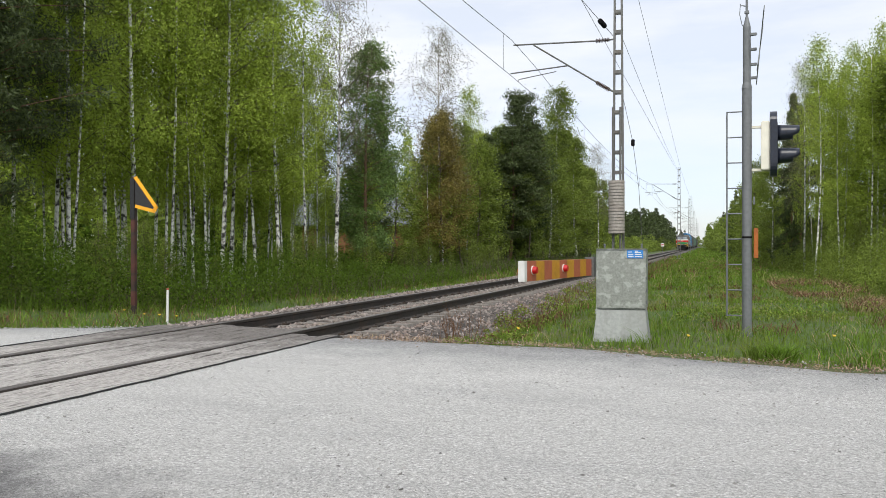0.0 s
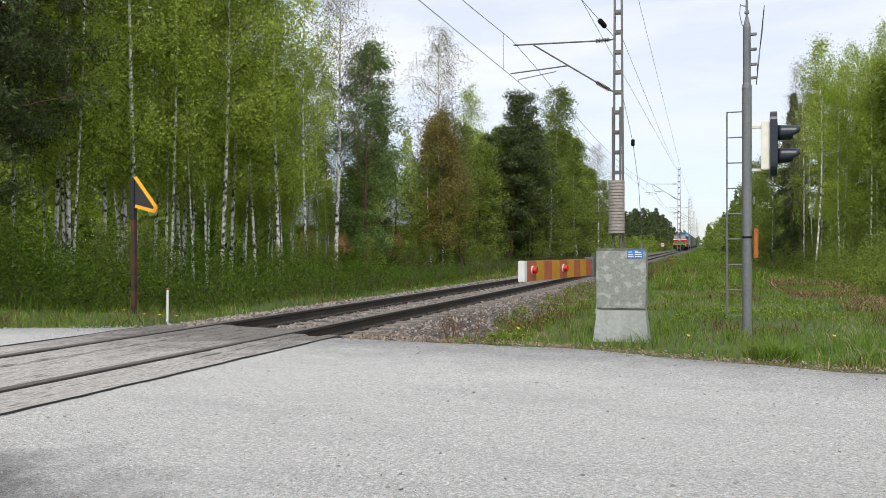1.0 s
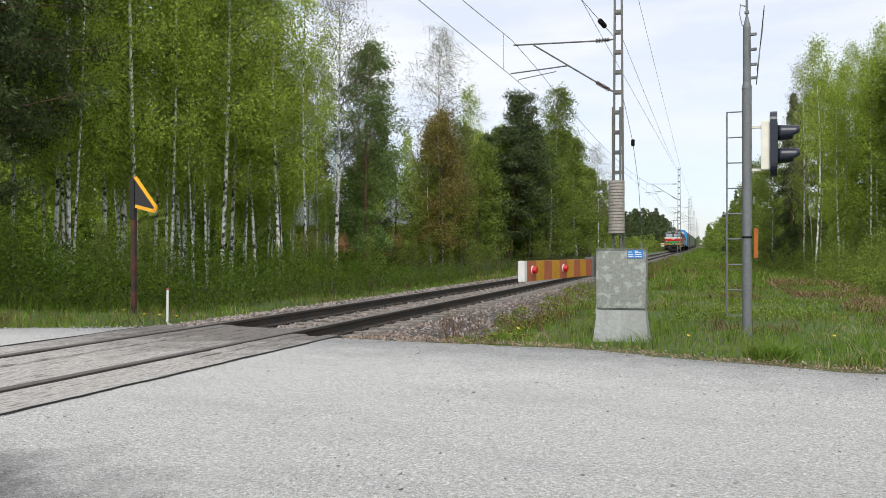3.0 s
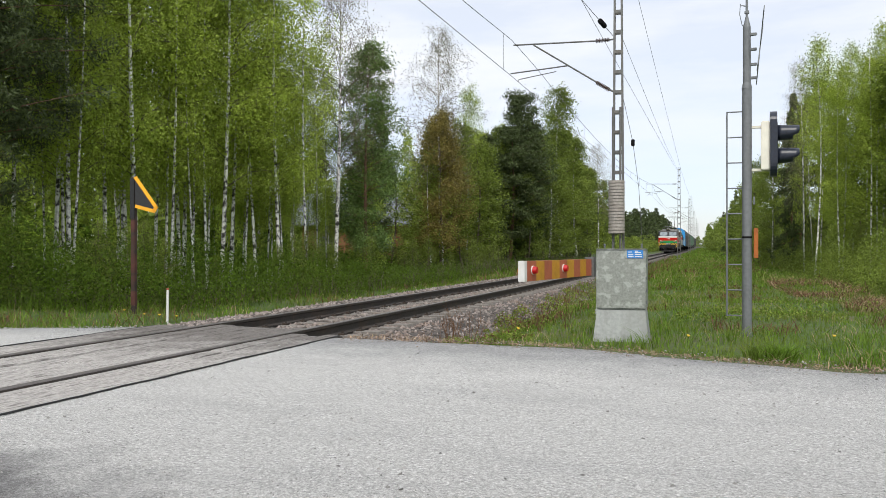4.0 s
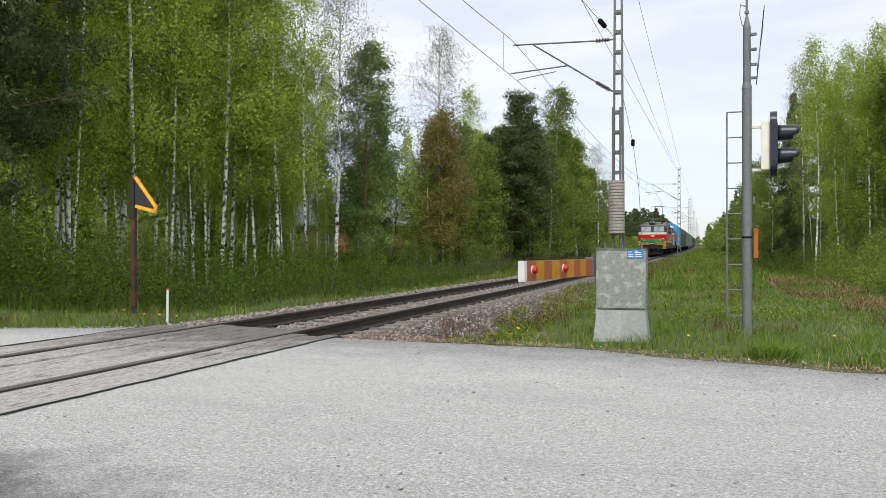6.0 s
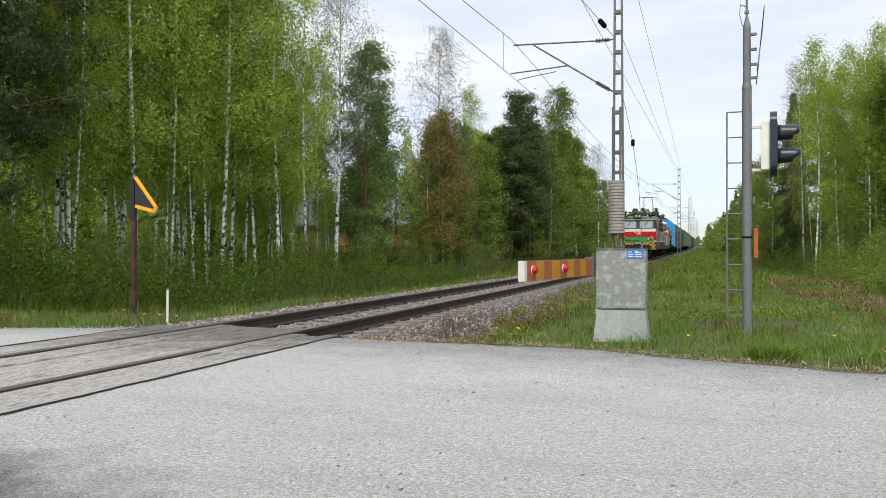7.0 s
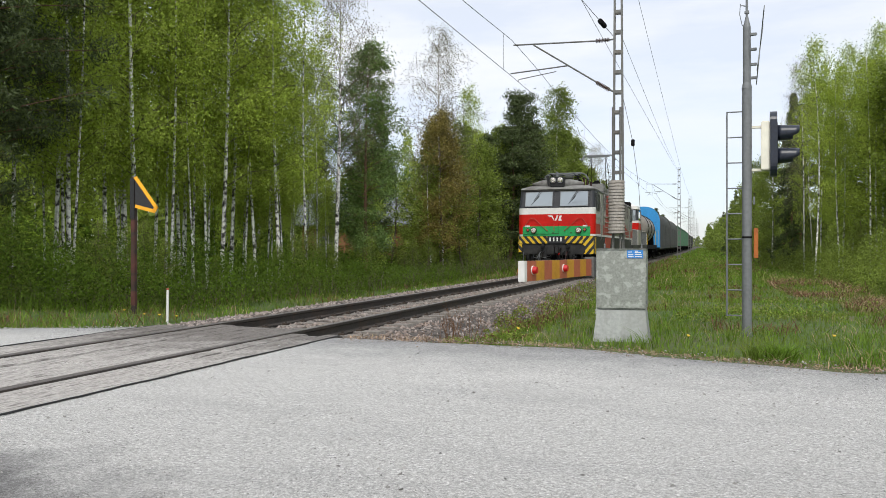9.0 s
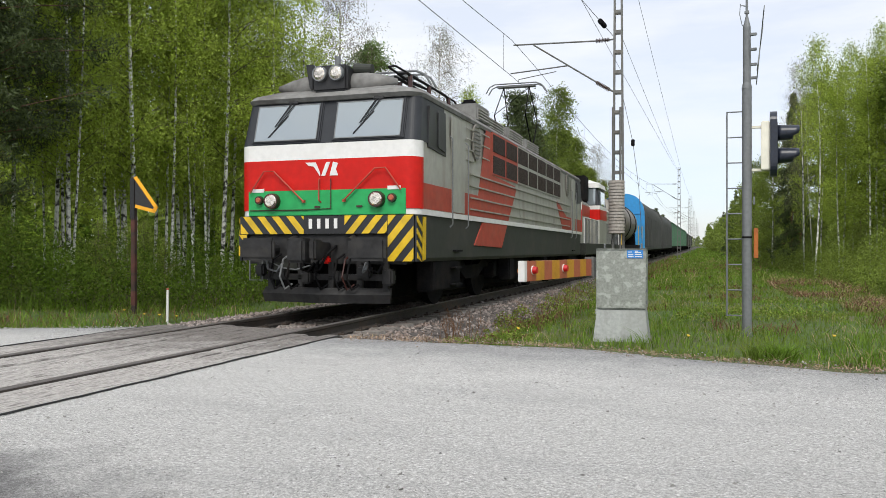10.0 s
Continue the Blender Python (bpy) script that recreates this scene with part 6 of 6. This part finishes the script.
    for x, mt in ((-0.62, "galv"), (-0.50, "dark"), (0.02, "dark"), (0.34, "dark"), (0.48, "insul"), (0.56, "dark"), (-0.8, "dark")):
        part("hose", tube(nb(), [(x, 0.0, 0.98), (x - 0.03, -0.2, 0.9), (x - 0.05, -0.28, 0.62), (x, -0.2, 0.42), (x + 0.08, -0.1, 0.5)], 0.017), mt, root)
    part("valve", box(nb(), 0.05, 0.17, -0.22, -0.1, 0.83, 0.95, 0.03), "red", root)
    part("equipment_box", box(nb(), -1.25, -0.5, 0.02, 0.1, 0.7, 0.95, 0.02), "skirt", root)
    part("step_iron", tube(nb(), [(-1.36, -0.05, 0.95), (-1.36, -0.05, 0.55), (-1.12, -0.05, 0.55), (-1.12, -0.05, 0.95)], 0.014), "galv", root)
    for x, z, w, h in ((-1.15, 0.72, 0.16, 0.2), (-0.75, 0.66, 0.2, 0.16), (0.72, 0.70, 0.22, 0.2), (1.12, 0.62, 0.18, 0.26), (0.25, 0.62, 0.14, 0.18), (-0.3, 0.60, 0.16, 0.2)):
        part("brake_gear", box(nb(), x - w / 2, x + w / 2, -0.12, 0.05, z - h / 2, z + h / 2, 0.03), "grime", root)
    for x in (-0.55, 0.5):
        part("jumper_socket", rod(nb(), (x, 0.02, 1.22), (x, -0.16, 1.18), 0.075, 0.06, seg=14), "grime", root)
    for x, dx, mt in ((-1.02, 0.3, "galv"), (-0.38, 0.22, "dark"), (0.2, -0.3, "dark"), (0.8, 0.25, "dark"), (0.95, -0.2, "galv")):
        part("hose", tube(nb(), [(x, 0.0, 1.12), (x + dx * 0.2, -0.22, 0.98), (x + dx * 0.5, -0.3, 0.74), (x + dx * 0.9, -0.24, 0.70), (x + dx, -0.08, 0.84)], 0.02), mt, root)
    part("chain", tube(nb(), [(-0.95, -0.1, 0.86), (-0.7, -0.16, 0.76), (-0.45, -0.16, 0.73), (-0.2, -0.12, 0.8)], 0.012), "galv", root)
    for y in (4.6, 13.2):
        bogie(root, y, 3.1, 0.62, 0.80)
    part("transformer", box(nb(), -1.1, 1.1, 7.2, 10.6, 0.35, 0.9, 0.06), "dark", root)
    # added dark block stands in for low-hung gear and the shade beneath
    part("underfloor_gear_shade", box(nb(), -0.68, 0.68, 0.5, LEN - 0.5, 0.22, 0.88), "dark", root)
    for y0, y1 in ((1.0, 2.6), (6.6, 7.1), (10.8, 11.3), (15.3, 16.8)):
        for sx in (-1, 1):
            part("equipment_box", box(nb(), sx * 1.35 - 0.15, sx * 1.35 + 0.15, y0, y1, 0.34, 0.88, 0.03), "dark", root)
    buffers(root, LEN - 0.05, 1)
    return root


MOVERS.append((electric_locomotive(), 0.0))


def diesel_locomotive():
    root = thing("diesel_locomotive", "grey and red diesel locomotive with white cab roof and railings", "locomotive")
    part("frame", box(nb(), -1.5, 1.5, 0, 13.4, 0.85, 1.3, 0.03), "skirt", root)
    hood = band("front_hood", "grey_paint", root, [(1.05, 0.35, 4.4, 1.3), (1.05, 0.35, 4.4, 2.98), (0.85, 0.45, 4.4, 3.15)], "grey engine hood", 0.12)
    for sx in (-1, 1):
        part("hood_stripe", box(nb(), sx * 1.04, sx * 1.065, 0.5, 4.4, 2.45, 2.9), "faded", hood)
        for k in range(5):
            part("hood_door", box(nb(), sx * 1.045, sx * 1.07, 0.6 + 0.75 * k, 1.3 + 0.75 * k, 1.4, 2.38, 0.01), "grey_paint", hood)
    part("hood_front", box(nb(), -0.98, 0.98, 0.335, 0.36, 2.45, 2.9), "red", hood)
    part("exhaust", box(nb(), 0.3, 1.04, 3.2, 4.2, 3.1, 4.2, 0.05), "dark", root, "dark exhaust stack")
    band("rear_hood", "grey_paint", root, [(1.05, 6.9, 13.0, 1.3), (1.05, 6.9, 13.0, 2.98), (0.85, 6.9, 12.9, 3.15)], "grey engine hood", 0.12)
    band("cab_base", "grey_paint", root, [(1.5, 4.4, 6.9, 1.3), (1.5, 4.4, 6.9, 2.35)], "grey cab base", 0.1)
    band("cab", "red", root, [(1.505, 4.395, 6.905, 2.35), (1.505, 4.395, 6.905, 2.8)], "red cab band", 0.1)
    band("cab_strip", "white", root, [(1.505, 4.395, 6.905, 2.8), (1.5, 4.4, 6.9, 2.97)], "white cab strip", 0.1)
    band("cab_upper", "slate", root, [(1.48, 4.42, 6.88, 2.97), (1.38, 4.55, 6.75, 3.75)], "", 0.1)
    band("cab_roof", "white", root, [(1.48, 4.4, 6.9, 3.75), (1.45, 4.43, 6.87, 3.95), (1.0, 4.8, 6.5, 4.12)], "white rounded cab roof", 0.2)
    for x0, x1 in ((-1.3, -0.55), (0.55, 1.3), (-0.45, 0.45)):
        part("windscreen", box(nb(), x0, x1, -0.03, 0.0, 0.0, 0.72, 0, Matrix.Translation((0, 4.40, 3.0)) @ pose(0, 0, 0, -8)), "glass", root)
    for sx in (-1, 1):
        part("cab_side_window", box(nb(), sx * 1.42, sx * 1.475, 4.9, 6.3, 2.95, 3.6), "glass", root)
        for y0, y1 in ((0.15, 4.3), (7.0, 13.2)):
            rail = part("handrail", tube(nb(), [(sx * 1.42, y0, 1.3), (sx * 1.42, y0, 2.3), (sx * 1.42, y1, 2.3), (sx * 1.42, y1, 1.3)], 0.022), "white", root, "white walkway handrail")
            k = y0 + 0.35
            while k < y1:
                part("stanchion", rod(nb(), (sx * 1.42, k, 1.3), (sx * 1.42, k, 2.3), 0.014), "galv", rail)
                k += 0.42
    bogie(root, 3.0, 2.4, 0.5)
    bogie(root, 10.4, 2.4, 0.5)
    part("fuel_tank", box(nb(), -1.2, 1.2, 5.2, 8.2, 0.35, 0.88, 0.08), "dark", root)
    buffers(root, 0.05, -1)
    coupler(root, 0.1, -1)
    part("step", box(nb(), 1.2, 1.5, 0.05, 0.5, 0.5, 0.55), "galv", root)
    return root


MOVERS.append((diesel_locomotive(), 19.2))


def tank_wagon():
    root = thing("tank_wagon", "dirty grey cylindrical tank wagon", "wagon")
    rings = []
    for y, r in ((0.75, 0.3), (0.80, 0.8), (0.95, 1.15), (1.15, 1.30), (11.85, 1.30), (12.05, 1.15), (12.2, 0.8), (12.25, 0.3)):
        rings.append([(r * math.cos(k * math.tau / 28), y, 2.72 + r * math.sin(k * math.tau / 28)) for k in range(28)])
    part("tank", loft(nb(), rings), "tank", root, "grimy tank barrel", smooth=True)
    for y in (2.6, 6.5, 10.4):
        bm = nb()
        tube(bm, [(1.315 * math.cos(a), y, 2.72 + 1.315 * math.sin(a)) for a in [radians(-60 + 12 * k) for k in range(26)]], 0.035)
        part("strap", bm, "dark", root)
    part("dome", rod(nb(), (0, 6.5, 3.9), (0, 6.5, 4.25), 0.4, seg=20), "tank", root)
    part("frame", box(nb(), -1.4, 1.4, 0.1, 12.9, 0.95, 1.3, 0.02), "dark", root)
    for y in (1.6, 11.4):
        part("saddle", prism(nb(), ((-1.2, 1.3), (1.2, 1.3), (1.15, 2.1), (0.6, 1.6), (-0.6, 1.6), (-1.15, 2.1)), 0.35, Matrix.Translation((0, y - 0.17, 0))), "dark", root)
    for sx in (-1, 1):
        part("end_rail", tube(nb(), [(sx * 1.35, 0.15, 1.3), (sx * 1.35, 0.15, 2.2), (0, 0.15, 2.2)], 0.02), "yellow", root)
    for y in (2.3, 10.7):
        bogie(root, y, 1.85, 0.475)
    buffers(root, 0.1, -1, w=0.22, h=0.17)
    return root


MOVERS.append((tank_wagon(), 34.6))


def covered_wagon(end_material, label):
    root = thing("covered_wagon", label, "wagon", group="covered wagons of the train")
    L = 25.2

    def arch(w, ztop, zside):
        pts = [(w, 1.05)]
        for k in range(13):
            a = radians(7.5 * k)
            pts.append((w * math.cos(a) ** 0.8 if k < 12 else 0.0, zside + (ztop - zside) * math.sin(a) ** 0.9))
        return pts + [(-px, z) for px, z in reversed(pts[:-1])]
    part("body", prism(nb(), arch(1.56, 4.98, 3.35), L - 0.5, Matrix.Translation((0, 0.25, 0))), "tarp", root, "dark grey sheeted body with curved top")
    for y in (0.0, L - 0.32):
        end = part("end_wall", prism(nb(), arch(1.62, 5.1, 3.4), 0.32, Matrix.Translation((0, y, 0))), end_material if y == 0 else "tarp", root, "arched end wall")
        inner = [(x * 0.82, 1.5 + (z - 1.05) * 0.84) for x, z in arch(1.62, 5.1, 3.4)]
        part("end_recess", prism(nb(), inner, 0.02, Matrix.Translation((0, y - 0.012, 0))), end_material, end)
        for x in (-0.5, 0.5):
            part("end_rib", box(nb(), x - 0.06, x + 0.06, y - 0.07, y, 1.4, 4.3, 0.01), end_material, end)
        for z in (2.1, 3.6):
            part("end_rib", box(nb(), -1.35, 1.35, y - 0.06, y, z - 0.05, z + 0.05, 0.01), end_material, end)
        part("ladder", tube(nb(), [(1.2, y - 0.1, 1.2), (1.2, y - 0.1, 2.7), (1.45, y - 0.1, 2.7), (1.45, y - 0.1, 1.2)], 0.02), "yellow", end)
    for sx in (-1, 1):
        for k in range(13):
            y = 1.2 + k * 1.9
            part("side_strap", box(nb(), sx * 1.555, sx * 1.585, y - 0.035, y + 0.035, 1.1, 3.5), "tarp", root)
        part("sill", box(nb(), sx * 1.45, sx * 1.6, 0.2, L - 0.2, 0.92, 1.12, 0.01), "slate", root)
    part("underframe", box(nb(), -1.3, 1.3, 0.1, L - 0.1, 0.75, 1.06, 0.02), "dark", root)
    for y in (3.6, L - 3.6):
        bogie(root, y, 1.85, 0.475)
    buffers(root, 0.05, -1, w=0.22, h=0.17)
    return root


MOVERS.append((covered_wagon("blue", "long covered wagon with sky blue arched end and dark sides"), 49.0))
MOVERS.append((covered_wagon("tarp", "long covered wagon sheeted in dark grey, arched end"), 75.0))


def box_wagon(length, material, label, top=4.35):
    root = thing("box_wagon", label, "wagon", group="box wagons of the train")
    part("body", box(nb(), -1.5, 1.5, 0.3, length - 0.3, 1.1, top, 0.04), material, root)
    for sx in (-1, 1):
        k = 0.5
        while k < length - 0.4:
            part("side_rib", box(nb(), sx * 1.5, sx * 1.6, k - 0.06, k + 0.06, 1.1, top, 0.01), material, root)
            k += 1.3
        part("top_rail", box(nb(), sx * 1.48, sx * 1.62, 0.25, length - 0.25, top - 0.1, top + 0.04, 0.01), material, root)
    for z in (1.9, 2.8, 3.6):
        part("end_rib", box(nb(), -1.45, 1.45, 0.2, 0.32, z - 0.07, z + 0.07, 0.01), material, root)
    part("underframe", box(nb(), -1.35, 1.35, 0.1, length - 0.1, 0.8, 1.1, 0.02), "dark", root)
    for y in (2.4, length - 2.4):
        bogie(root, y, 1.85, 0.475)
    return root


bw = box_wagon(14.2, "hazed_green", "weathered green ribbed box wagon")
MOVERS.append((bw, 101.4))
for k in range(1, 6):
    MOVERS.append((copy_thing(bw, pose(0, 0, 0)), 101.4 + 14.9 * k))
dw = box_wagon(14.2, "skirt", "dark grey ribbed box wagon", 4.1)
MOVERS.append((dw, 101.4 + 14.9 * 6))
for k in range(7, 12):
    MOVERS.append((copy_thing(dw, pose(0, 0, 0)), 101.4 + 14.9 * k))


def motions():
    for root, back in MOVERS:
        rows = []
        for k in range(21):
            t = k * 0.5
            y = 11.80 + 21.25 * (10.0 - t) + back
            slope = math.degrees(math.atan(rise(y + 10) - rise(y)) / 10)
            rows.append((t, pose(TRACK, y, rise(y), slope)))
        walk(root, rows)
    # a light wind moves the birches
    wind = random.Random(3)
    for tree, at, turn in SWAYING:
        ph, sp, east = wind.uniform(0, math.tau), wind.uniform(1.5, 2.6), at.x > 0
        rows = []
        for k in range(21):
            t = k * 0.5
            lean = (0.30 if east else 0.14) * math.sin(sp * t + ph)
            if east:
                lean += float(np.interp(t, (0, 2.5, 4.5, 7, 8.5, 10), (0.3, 0.1, -0.2, -0.9, -0.3, -0.3)))
            rows.append((t, Matrix.Translation(at) @ pose(0, 0, 0, 0.5 * lean, lean, 0) @ pose(0, 0, 0, 0, 0, math.degrees(turn))))
        walk(tree, rows)


motions()
